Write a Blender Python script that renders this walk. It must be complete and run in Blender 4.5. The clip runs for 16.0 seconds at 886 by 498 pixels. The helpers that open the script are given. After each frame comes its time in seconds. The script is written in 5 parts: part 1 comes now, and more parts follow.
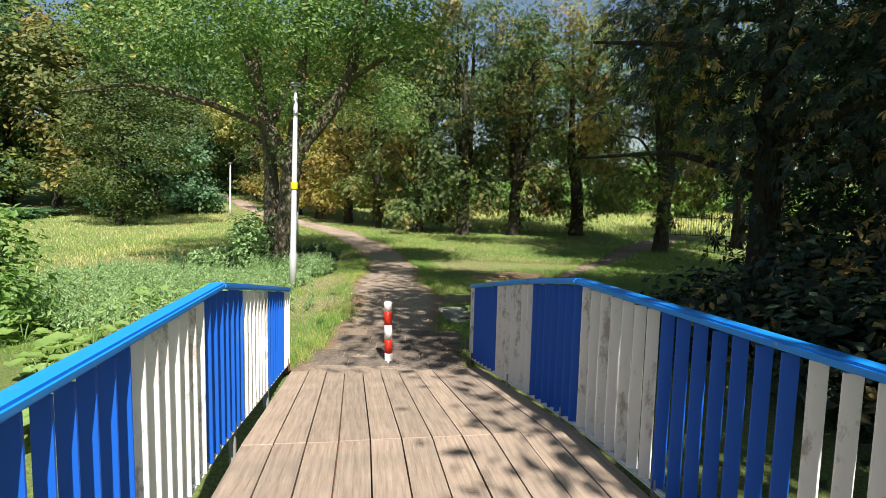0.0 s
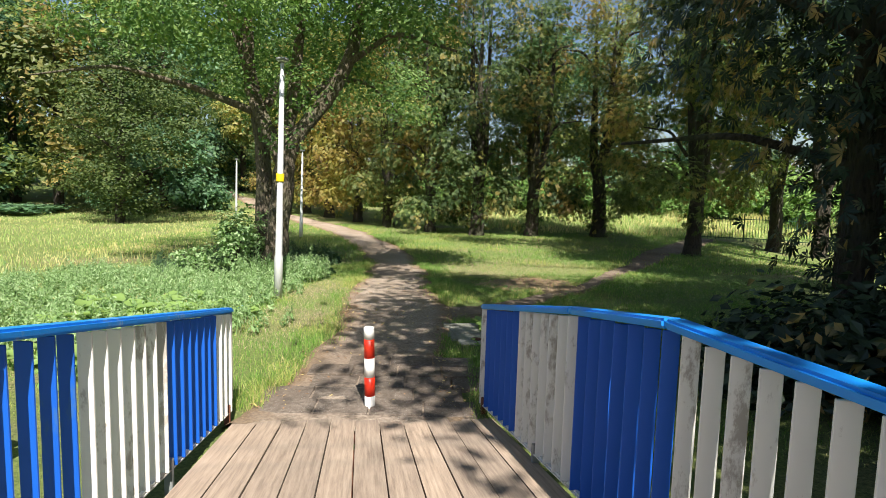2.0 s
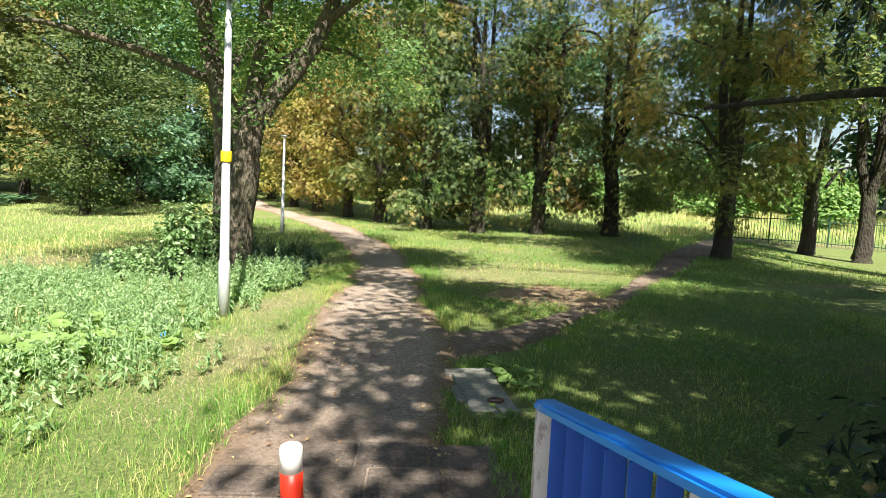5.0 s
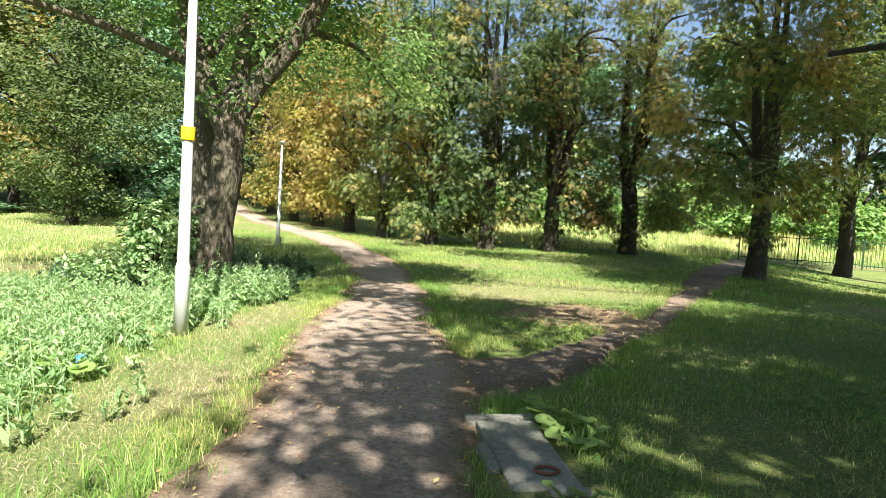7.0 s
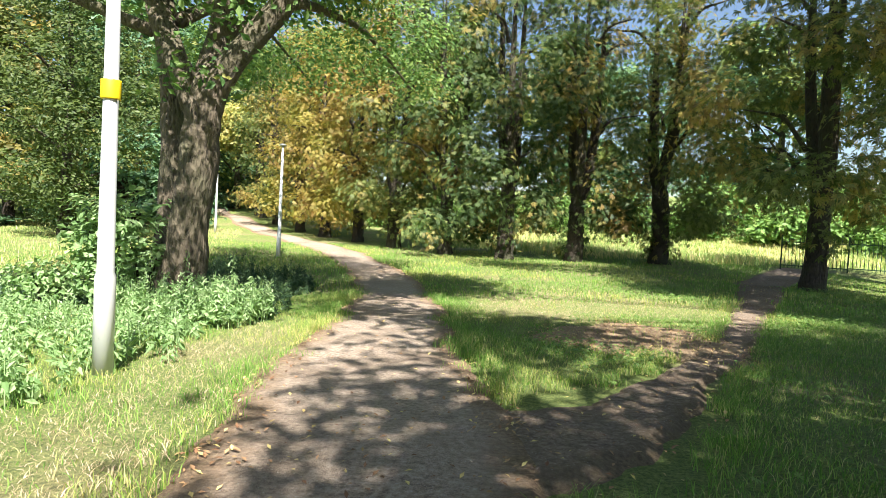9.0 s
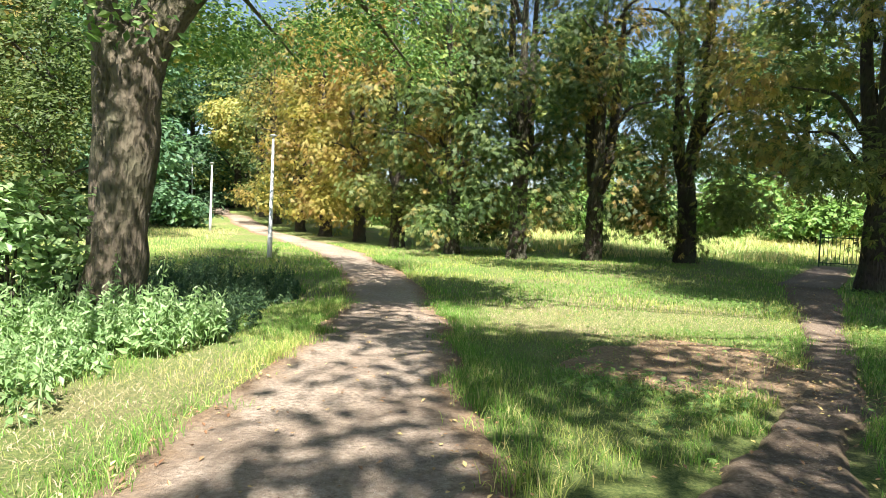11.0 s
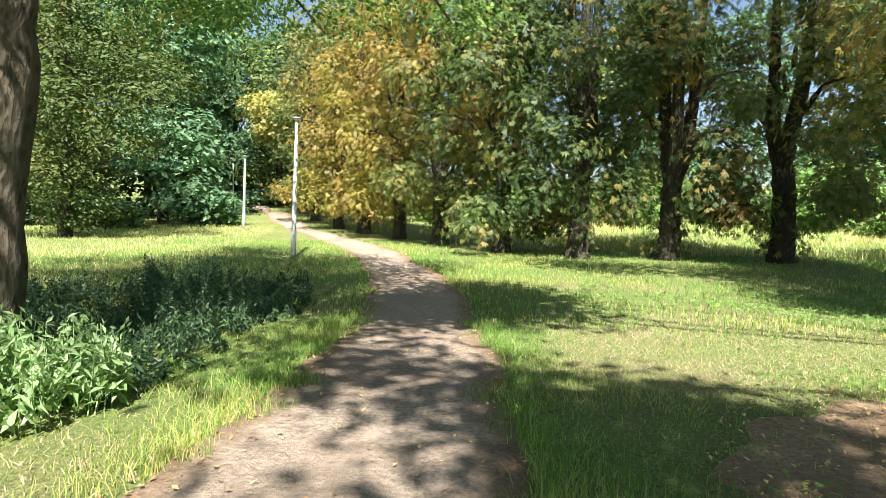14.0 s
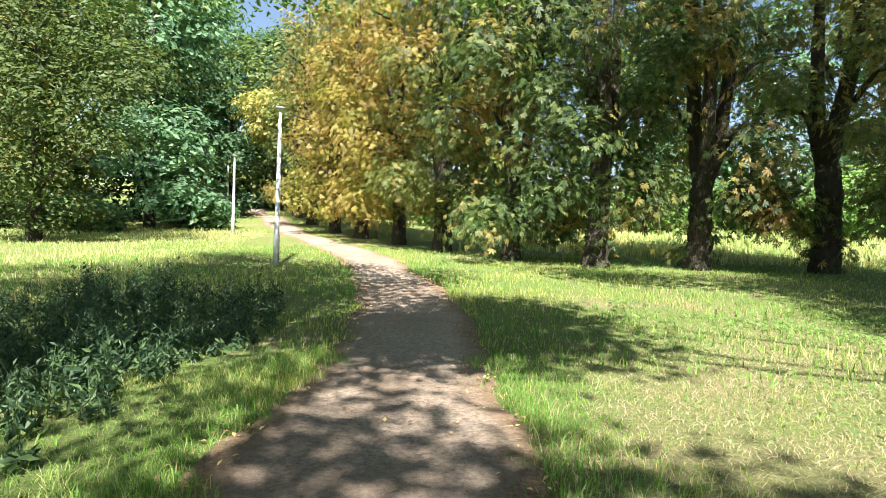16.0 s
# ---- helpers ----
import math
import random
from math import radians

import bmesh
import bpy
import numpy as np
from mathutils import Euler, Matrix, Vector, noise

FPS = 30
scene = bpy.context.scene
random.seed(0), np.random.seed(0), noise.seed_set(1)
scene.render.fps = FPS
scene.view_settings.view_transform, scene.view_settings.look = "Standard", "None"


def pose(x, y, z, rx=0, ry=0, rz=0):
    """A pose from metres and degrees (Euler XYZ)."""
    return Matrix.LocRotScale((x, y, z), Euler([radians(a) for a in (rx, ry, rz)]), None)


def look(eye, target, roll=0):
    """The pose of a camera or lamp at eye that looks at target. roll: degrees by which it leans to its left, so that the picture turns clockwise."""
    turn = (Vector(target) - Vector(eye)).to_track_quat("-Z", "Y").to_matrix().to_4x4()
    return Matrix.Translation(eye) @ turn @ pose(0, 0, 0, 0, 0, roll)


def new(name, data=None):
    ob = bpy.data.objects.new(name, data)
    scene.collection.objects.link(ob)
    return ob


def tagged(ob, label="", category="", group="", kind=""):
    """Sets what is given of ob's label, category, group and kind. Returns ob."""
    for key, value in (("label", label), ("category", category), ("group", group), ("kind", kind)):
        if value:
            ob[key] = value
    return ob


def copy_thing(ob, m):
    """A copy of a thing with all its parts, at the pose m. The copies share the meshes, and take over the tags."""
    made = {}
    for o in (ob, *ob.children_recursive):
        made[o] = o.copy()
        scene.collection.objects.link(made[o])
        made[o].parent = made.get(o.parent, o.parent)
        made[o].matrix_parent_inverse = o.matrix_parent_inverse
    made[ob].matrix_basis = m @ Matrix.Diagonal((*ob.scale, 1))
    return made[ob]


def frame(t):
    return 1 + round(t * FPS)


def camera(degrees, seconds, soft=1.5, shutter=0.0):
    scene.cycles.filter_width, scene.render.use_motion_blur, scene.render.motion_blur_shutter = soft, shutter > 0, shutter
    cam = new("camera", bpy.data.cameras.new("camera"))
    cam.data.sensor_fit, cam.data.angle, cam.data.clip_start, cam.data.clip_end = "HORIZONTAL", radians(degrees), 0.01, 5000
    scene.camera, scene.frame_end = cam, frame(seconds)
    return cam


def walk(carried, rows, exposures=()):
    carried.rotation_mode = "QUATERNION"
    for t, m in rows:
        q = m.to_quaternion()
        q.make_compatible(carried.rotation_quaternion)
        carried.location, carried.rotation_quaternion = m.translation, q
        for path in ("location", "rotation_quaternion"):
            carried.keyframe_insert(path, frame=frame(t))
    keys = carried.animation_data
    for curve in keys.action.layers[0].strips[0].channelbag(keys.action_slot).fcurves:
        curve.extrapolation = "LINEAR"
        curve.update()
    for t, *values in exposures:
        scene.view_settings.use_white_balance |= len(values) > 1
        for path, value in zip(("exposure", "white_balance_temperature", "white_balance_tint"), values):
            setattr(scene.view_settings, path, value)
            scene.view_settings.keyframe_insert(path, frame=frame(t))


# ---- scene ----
cam = camera(74.2, 16.0, soft=0.5)
METRES, EYE, TILT, LEAN, TURN = 16.0, 1.6, 3.5, -2.3, 1.4
ROWS = [
    (0.0, 0.0, 0.0, 0.0, -0.17, -9.55, 0.99),
    (0.5, 0.0009, 0.0274, -0.0054, 0.27, -9.32, 1.06),
    (1.0, 0.0044, 0.0578, -0.0101, 1.13, -9.43, 0.93),
    (1.5, 0.0073, 0.0885, -0.0139, 1.35, -9.49, 0.93),
    (2.0, 0.0082, 0.1199, -0.0163, 1.39, -9.52, 0.81),
    (2.5, 0.0156, 0.1527, -0.0175, 1.31, -9.64, 0.51),
    (3.0, 0.0137, 0.183, -0.0205, 1.01, -9.73, 0.36),
    (3.5, 0.0149, 0.2114, -0.0228, 1.12, -9.95, 0.42),
    (4.0, 0.0117, 0.2423, -0.0255, 1.25, -10.01, 0.48),
    (6.5, -0.0111, 0.3826, -0.0621, 0.97, -8.86, -0.67),
    (7.0, -0.0107, 0.4108, -0.0698, 1.54, -7.89, -0.58),
    (7.5, -0.0148, 0.441, -0.0791, 1.64, -7.36, -0.52),
    (8.0, -0.0167, 0.473, -0.0849, 2.32, -7.24, -0.5),
    (8.5, -0.0203, 0.5076, -0.0906, 2.23, -6.96, -0.3),
    (9.0, -0.023, 0.541, -0.0945, 2.61, -6.62, 0.02),
    (11.5, -0.0232, 0.6965, -0.1107, 3.71, -6.73, 0.56),
    (12.0, -0.0211, 0.7258, -0.1124, 4.49, -6.68, 0.55),
    (12.5, -0.0244, 0.7544, -0.1158, 5.67, -6.77, 0.93),
    (13.0, -0.0255, 0.7876, -0.1216, 6.74, -6.88, 1.11),
    (13.5, -0.0307, 0.8188, -0.1257, 7.24, -6.87, 1.21),
    (14.0, -0.0339, 0.8506, -0.1287, 8.13, -6.88, 1.27),
    (14.5, -0.0372, 0.8829, -0.1307, 8.26, -6.87, 1.05),
    (15.0, -0.0422, 0.9146, -0.1339, 8.67, -6.71, 1.21),
    (15.5, -0.0443, 0.9484, -0.1376, 8.89, -6.49, 1.16),
    (16.0, -0.0507, 0.9814, -0.1408, 8.5, -6.37, 1.08),
]
EXPOSURES = [(0.0, 1.08), (4.0, 1.48), (6.5, 1.82), (9.0, 1.88), (12.0, 1.9), (15.0, 1.85), (16.0, 1.95)]
walk(cam, [(t, pose(0, 0, EYE, TILT, LEAN, TURN) @ pose(METRES * x, METRES * y, METRES * z, 90 + pitch, roll, yaw)) for t, x, y, z, yaw, pitch, roll in ROWS], EXPOSURES)

# ---- light ----
SUN_AZ, SUN_EL = 163.0, 50.0      # degrees to the right of +y, and above the horizon
world = bpy.data.worlds.new("sky")
scene.world = world
world.use_nodes = True
sky = world.node_tree.nodes.new("ShaderNodeTexSky")
sky.sky_type = "NISHITA"
sky.sun_disc = False
sky.sun_elevation, sky.sun_rotation = radians(SUN_EL), radians(SUN_AZ)
back = world.node_tree.nodes["Background"]
back.inputs["Strength"].default_value = 0.05
world.node_tree.links.new(sky.outputs[0], back.inputs["Color"])
lamp = bpy.data.lights.new("sun", "SUN")
lamp.energy, lamp.angle, lamp.color = 5.0, radians(0.53), (1.0, 0.95, 0.86)
sun = new("sun", lamp)
to_sun = Vector((math.sin(radians(SUN_AZ)) * math.cos(radians(SUN_EL)), math.cos(radians(SUN_AZ)) * math.cos(radians(SUN_EL)), math.sin(radians(SUN_EL))))
sun.matrix_world = look(to_sun * 60, (0, 0, 0))

# ---- materials ----


def nodes_of(name):
    m = bpy.data.materials.new(name)
    m.use_nodes = True
    t = m.node_tree
    return m, t, t.nodes["Principled BSDF"], t.nodes["Material Output"]


def add(t, kind, inputs=None, **settings):
    n = t.nodes.new(kind)
    for k, v in settings.items():
        exec_set(n, k, v)
    for k, v in (inputs or {}).items():
        if isinstance(v, bpy.types.NodeSocket):
            t.links.new(v, n.inputs[k])
        else:
            n.inputs[k].default_value = v
    return n


def exec_set(n, k, v):
    if k == "operation":
        n.operation = v
    elif k == "data_type":
        n.data_type = v
    elif k == "blend_type":
        n.blend_type = v
    elif k == "wave_type":
        n.wave_type = v
    elif k == "bands_direction":
        n.bands_direction = v
    elif k == "feature":
        n.feature = v


def ramp(t, fac, stops):
    n = t.nodes.new("ShaderNodeValToRGB")
    e = n.color_ramp.elements
    while len(e) < len(stops):
        e.new(0.5)
    for el, (p, c) in zip(e, stops):
        el.position, el.color = p, (*c, 1)
    t.links.new(fac, n.inputs[0])
    return n.outputs[0]


def coords(t, scale=(1, 1, 1), kind="Object"):
    c = t.nodes.new("ShaderNodeTexCoord")
    m = t.nodes.new("ShaderNodeMapping")
    m.inputs["Scale"].default_value = scale
    t.links.new(c.outputs[kind], m.inputs[0])
    return m.outputs[0]


def noise_of(t, vec, scale, detail=4.0, rough=0.55):
    return add(t, "ShaderNodeTexNoise", {"Vector": vec, "Scale": scale, "Detail": detail, "Roughness": rough}).outputs["Fac"]


def mixc(t, fac, a, b, blend="MIX"):
    n = add(t, "ShaderNodeMixRGB", {0: fac}, blend_type=blend)
    for i, v in ((1, a), (2, b)):
        if isinstance(v, bpy.types.NodeSocket):
            t.links.new(v, n.inputs[i])
        else:
            n.inputs[i].default_value = (*v, 1)
    return n.outputs[0]


def bumped(t, bsdf, height, strength, distance=0.02):
    b = add(t, "ShaderNodeBump", {"Strength": strength, "Distance": distance, "Height": height})
    t.links.new(b.outputs[0], bsdf.inputs["Normal"])


LEAF = 1.45


def leaf_material(name, stops, patch=None, patch_scale=0.35, patch_at=(0.5, 0.62), glow=0.5, gloss=0.35, gain=1.0):
    """Leaves: a colour per leaf, patches of a second colour range, light that shines through."""
    m, t, bsdf, out = nodes_of(name)
    k = LEAF * gain
    stops = [(p, (q[0] * k, q[1] * k, q[2] * k * 1.6)) for p, q in stops]
    patch = [(p, (q[0] * k, q[1] * k, q[2] * k * 1.25)) for p, q in patch] if patch else None
    rnd = add(t, "ShaderNodeNewGeometry").outputs["Random Per Island"]
    col = ramp(t, rnd, stops)
    if patch:
        pos = add(t, "ShaderNodeNewGeometry").outputs["Position"]
        f = noise_of(t, pos, patch_scale, 3.0)
        f = add(t, "ShaderNodeMath", {0: f, 1: add(t, "ShaderNodeMath", {0: rnd, 1: 0.16}, operation="MULTIPLY").outputs[0]}, operation="ADD").outputs[0]
        f = ramp(t, f, [(patch_at[0] + 0.08, (0, 0, 0)), (patch_at[1] + 0.08, (1, 1, 1))])
        col = mixc(t, f, col, ramp(t, rnd, patch))
    t.links.new(col, bsdf.inputs["Base Color"])
    bsdf.inputs["Roughness"].default_value = 0.5
    bsdf.inputs["Specular IOR Level"].default_value = gloss
    bright = mixc(t, 1.0, col, (1.3, 1.3, 0.85), "MULTIPLY")
    tr = add(t, "ShaderNodeBsdfTranslucent", {"Color": bright})
    mx = add(t, "ShaderNodeMixShader", {0: glow, 1: bsdf.outputs[0], 2: tr.outputs[0]})
    t.links.new(mx.outputs[0], out.inputs["Surface"])
    return m


DEEP = [(0.0, (0.02, 0.045, 0.015)), (0.5, (0.035, 0.075, 0.024)), (1.0, (0.075, 0.13, 0.04))]
OLIVE = [(0.0, (0.045, 0.065, 0.013)), (0.5, (0.085, 0.11, 0.022)), (1.0, (0.15, 0.17, 0.04))]
RUST = [(0.0, (0.10, 0.062, 0.022)), (0.4, (0.18, 0.118, 0.034)), (0.75, (0.25, 0.19, 0.048)), (1.0, (0.2, 0.185, 0.045))]
YELLOW = [(0.0, (0.11, 0.13, 0.028)), (0.5, (0.18, 0.185, 0.042)), (1.0, (0.27, 0.225, 0.058))]
OLIVE_GREEN = [(0.0, (0.03, 0.055, 0.013)), (0.4, (0.055, 0.09, 0.02)), (0.8, (0.09, 0.13, 0.028)), (1.0, (0.14, 0.17, 0.04))]
GOLD = [(0.0, (0.1, 0.11, 0.016)), (0.5, (0.18, 0.175, 0.026)), (1.0, (0.26, 0.22, 0.036))]
M_CHEST = leaf_material("chestnut_leaf", OLIVE, RUST, 0.45, (0.5, 0.62), gain=1.15)
M_BROWN_WOOD = leaf_material("woodland_leaf_browning", OLIVE, RUST, 0.3, (0.5, 0.64))
M_CHEST_DARK = leaf_material("chestnut_leaf_green", OLIVE_GREEN, RUST, 0.45, (0.52, 0.64), gain=1.0)
M_CHEST_GOLD = leaf_material("chestnut_leaf_gold", GOLD, RUST, 0.45, (0.4, 0.58), glow=0.5, gain=1.15)
M_ALDER = leaf_material("alder_leaf", [(0.0, (0.055, 0.095, 0.02)), (0.5, (0.105, 0.16, 0.03)), (1.0, (0.18, 0.235, 0.05))], YELLOW, 0.4, (0.62, 0.74), gain=0.55)
M_FORK = leaf_material("forked_tree_leaf", [(0.0, (0.04, 0.085, 0.018)), (0.5, (0.08, 0.14, 0.028)), (1.0, (0.15, 0.215, 0.045))], YELLOW, 0.4, (0.6, 0.72), gain=1.2)
M_MAPLE = leaf_material("maple_leaf", [(0.0, (0.03, 0.065, 0.024)), (0.5, (0.065, 0.125, 0.044)), (1.0, (0.14, 0.22, 0.08))], None, gain=1.3)
M_WOOD_LEAF = leaf_material("woodland_leaf", DEEP, OLIVE, 0.12, (0.5, 0.62), gain=1.3)
# green darkened to carry the shade by the bridge; browning patches are leaf colour
M_SHADE_TONED_LEAF = leaf_material("shade_toned_leaf", [(0.0, (0.009, 0.019, 0.007)), (0.6, (0.018, 0.034, 0.012)), (1.0, (0.04, 0.066, 0.022))], [(0.0, (0.1, 0.06, 0.02)), (1.0, (0.3, 0.2, 0.05))], 1.1, (0.6, 0.67), glow=0.25, gloss=0.5)
M_YELLOW_TREE = leaf_material("lime_yellow_leaf", YELLOW, None, gain=1.5)
M_HERB = leaf_material("nettle_leaf", [(0.0, (0.07, 0.125, 0.028)), (0.5, (0.13, 0.2, 0.052)), (1.0, (0.22, 0.285, 0.1))], None, glow=0.4, gain=1.25)
# nettle green darkened so that the colour carries the bank's shade
M_NETTLE_SHADED = leaf_material("shade_toned_nettle_leaf", [(0.0, (0.02, 0.045, 0.014)), (0.5, (0.04, 0.075, 0.024)), (1.0, (0.085, 0.14, 0.035))], None, glow=0.3, gain=1.0)
M_ELDER = leaf_material("ground_elder_leaf", [(0.0, (0.06, 0.12, 0.02)), (0.5, (0.11, 0.19, 0.03)), (1.0, (0.18, 0.26, 0.05))], None, glow=0.35)
M_BURDOCK = leaf_material("burdock_leaf", [(0.0, (0.06, 0.12, 0.02)), (0.6, (0.1, 0.17, 0.03)), (1.0, (0.16, 0.23, 0.045))], None, glow=0.45, gain=1.2)
M_GRASS = leaf_material("grass_blade", [(0.0, (0.07, 0.15, 0.018)), (0.5, (0.12, 0.23, 0.028)), (0.85, (0.19, 0.3, 0.045)), (1.0, (0.36, 0.32, 0.12))], [(0.0, (0.16, 0.23, 0.04)), (0.6, (0.26, 0.3, 0.065)), (1.0, (0.42, 0.35, 0.14))], 0.5, (0.48, 0.64), glow=0.4, gloss=0.25)
M_MEADOW = leaf_material("meadow_blade", [(0.0, (0.10, 0.16, 0.03)), (0.6, (0.17, 0.22, 0.045)), (1.0, (0.34, 0.3, 0.11))], [(0.0, (0.16, 0.18, 0.05)), (1.0, (0.38, 0.31, 0.13))], 0.15, (0.46, 0.6), glow=0.35, gloss=0.2, gain=1.45)
M_STRAW = leaf_material("straw_blade", [(0.0, (0.17, 0.17, 0.05)), (0.5, (0.3, 0.25, 0.1)), (1.0, (0.44, 0.34, 0.17))], None, glow=0.3, gloss=0.2)
M_LITTER = leaf_material("fallen_leaf", [(0.0, (0.12, 0.06, 0.02)), (0.6, (0.25, 0.15, 0.05)), (0.9, (0.42, 0.33, 0.08)), (1.0, (0.5, 0.42, 0.1))], None, glow=0.1)


def bark_material(name, dark, light, scale=1.0):
    m, t, bsdf, out = nodes_of(name)
    v = coords(t, (9 * scale, 9 * scale, 2.8 * scale))
    f = noise_of(t, v, 2.4, 6.0, 0.65)
    ridges = add(t, "ShaderNodeTexVoronoi", {"Vector": v, "Scale": 1.6}).outputs["Distance"]
    h = add(t, "ShaderNodeMath", {0: f, 1: ridges}, operation="ADD").outputs[0]
    big = noise_of(t, coords(t), 1.3, 3.0)
    col = ramp(t, h, [(0.45, dark), (0.95, light)])
    col = mixc(t, ramp(t, big, [(0.45, (0, 0, 0)), (0.7, (0.6, 0.6, 0.6))]), col, (0.06, 0.075, 0.03))
    t.links.new(col, bsdf.inputs["Base Color"])
    bsdf.inputs["Roughness"].default_value = 0.9
    bumped(t, bsdf, h, 1.0, 0.07)
    return m


M_BARK = bark_material("bark", (0.024, 0.019, 0.013), (0.15, 0.12, 0.085), 1.5)
M_BARK_DARK = bark_material("dark_bark", (0.012, 0.009, 0.007), (0.05, 0.038, 0.028), 1.3)


def ground_material():
    m, t, bsdf, out = nodes_of("meadow_soil")
    p = add(t, "ShaderNodeNewGeometry").outputs["Position"]
    a = noise_of(t, p, 0.35, 5.0)
    b = noise_of(t, p, 34.0, 7.0, 0.8)
    col = ramp(t, b, [(0.36, (0.05, 0.08, 0.018)), (0.5, (0.13, 0.18, 0.04)), (0.64, (0.26, 0.28, 0.085))])
    dry = ramp(t, b, [(0.36, (0.1, 0.08, 0.04)), (0.64, (0.34, 0.29, 0.14))])
    col = mixc(t, ramp(t, a, [(0.5, (0, 0, 0)), (0.68, (0.85, 0.85, 0.85))]), col, dry)
    t.links.new(col, bsdf.inputs["Base Color"])
    bsdf.inputs["Roughness"].default_value = 0.95
    bumped(t, bsdf, b, 0.8, 0.05)
    return m


def dirt_material(name, dark, mid, light, grit=(0.45, 0.42, 0.38), rim=None):
    m, t, bsdf, out = nodes_of(name)
    p = add(t, "ShaderNodeNewGeometry").outputs["Position"]
    a = noise_of(t, p, 0.9, 5.0, 0.6)
    b = noise_of(t, p, 22.0, 6.0, 0.75)
    v = add(t, "ShaderNodeTexVoronoi", {"Vector": p, "Scale": 45.0})
    col = ramp(t, b, [(0.36, dark), (0.5, mid), (0.64, light)])
    col = mixc(t, ramp(t, a, [(0.35, (0.0, 0.0, 0.0)), (0.7, (0.55, 0.55, 0.55))]), col, mid)
    blot = noise_of(t, p, 0.45, 4.0, 0.6)
    col = mixc(t, ramp(t, blot, [(0.42, (0, 0, 0)), (0.62, (0.75, 0.75, 0.75))]), col, mixc(t, 1.0, col, (0.62, 0.56, 0.5), "MULTIPLY"))
    stones = ramp(t, v.outputs["Distance"], [(0.12, (0.7, 0.7, 0.7)), (0.25, (0, 0, 0))])
    pick = ramp(t, add(t, "ShaderNodeSeparateColor", {0: v.outputs["Color"]}).outputs[0], [(0.5, (0, 0, 0)), (0.55, (1, 1, 1))])
    col = mixc(t, mixc(t, 1.0, stones, pick, "MULTIPLY"), col, grit)
    if rim:
        # leaf mould and soil creep in from both edges of the ribbon
        u = add(t, "ShaderNodeSeparateXYZ", {0: add(t, "ShaderNodeTexCoord").outputs["UV"]}).outputs[0]
        off = add(t, "ShaderNodeMath", {0: u, 1: 0.5}, operation="SUBTRACT").outputs[0]
        off = add(t, "ShaderNodeMath", {0: off}, operation="ABSOLUTE").outputs[0]
        ragged = add(t, "ShaderNodeMath", {0: noise_of(t, p, 3.2, 6.0, 0.7), 1: 0.34}, operation="MULTIPLY").outputs[0]
        off = add(t, "ShaderNodeMath", {0: off, 1: ragged}, operation="ADD").outputs[0]
        mould = ramp(t, noise_of(t, p, 30.0, 5.0, 0.8), [(0.32, rim[0]), (0.5, rim[1]), (0.68, rim[2])])
        col = mixc(t, ramp(t, off, [(0.46, (0, 0, 0)), (0.6, (0.95, 0.95, 0.95))]), col, mould)
    t.links.new(col, bsdf.inputs["Base Color"])
    bsdf.inputs["Roughness"].default_value = 0.95
    h = add(t, "ShaderNodeMath", {0: b, 1: a}, operation="ADD").outputs[0]
    bumped(t, bsdf, h, 1.0, 0.045)
    return m


M_GROUND = ground_material()
M_PATH = dirt_material("path_grit", (0.18, 0.135, 0.102), (0.35, 0.275, 0.215), (0.5, 0.415, 0.34), rim=[(0.1, 0.06, 0.035), (0.22, 0.145, 0.085), (0.36, 0.25, 0.15)])
M_TRAIL = dirt_material("trail_soil", (0.1, 0.07, 0.05), (0.21, 0.155, 0.112), (0.32, 0.25, 0.19), rim=[(0.07, 0.05, 0.03), (0.16, 0.115, 0.07), (0.26, 0.2, 0.12)])
M_BARE = dirt_material("dry_bare_soil", (0.18, 0.12, 0.07), (0.36, 0.255, 0.155), (0.5, 0.375, 0.24))
M_CONC = dirt_material("worn_concrete", (0.2, 0.2, 0.165), (0.32, 0.32, 0.27), (0.42, 0.42, 0.37))
M_SETT = dirt_material("paving_slab", (0.11, 0.085, 0.068), (0.2, 0.16, 0.13), (0.3, 0.245, 0.2))


def paint_material(name, colour, worn, amount, rough=0.45, metal=0.0):
    """Old paint: flaked and grubby in places."""
    m, t, bsdf, out = nodes_of(name)
    info = add(t, "ShaderNodeObjectInfo").outputs["Random"]
    v = add(t, "ShaderNodeVectorMath", {0: coords(t, (1, 1, 0.45), "Object"), 1: add(t, "ShaderNodeMath", {0: info, 1: 40.0}, operation="MULTIPLY").outputs[0]}, operation="ADD").outputs[0]
    f = noise_of(t, v, 15.0, 8.0, 0.72)
    g = noise_of(t, v, 1.7, 4.0)
    s = add(t, "ShaderNodeMath", {0: f, 1: g}, operation="MULTIPLY").outputs[0]
    flake = ramp(t, s, [(0.30 + amount, (0, 0, 0)), (0.36 + amount, (1, 1, 1))])
    tint = mixc(t, ramp(t, g, [(0.3, (0, 0, 0)), (0.8, (0.35, 0.35, 0.35))]), colour, tuple(c * 0.72 for c in colour))
    col = mixc(t, flake, tint, worn)
    t.links.new(col, bsdf.inputs["Base Color"])
    bsdf.inputs["Roughness"].default_value = rough
    bsdf.inputs["Metallic"].default_value = metal
    bumped(t, bsdf, s, 0.35, 0.004)
    return m


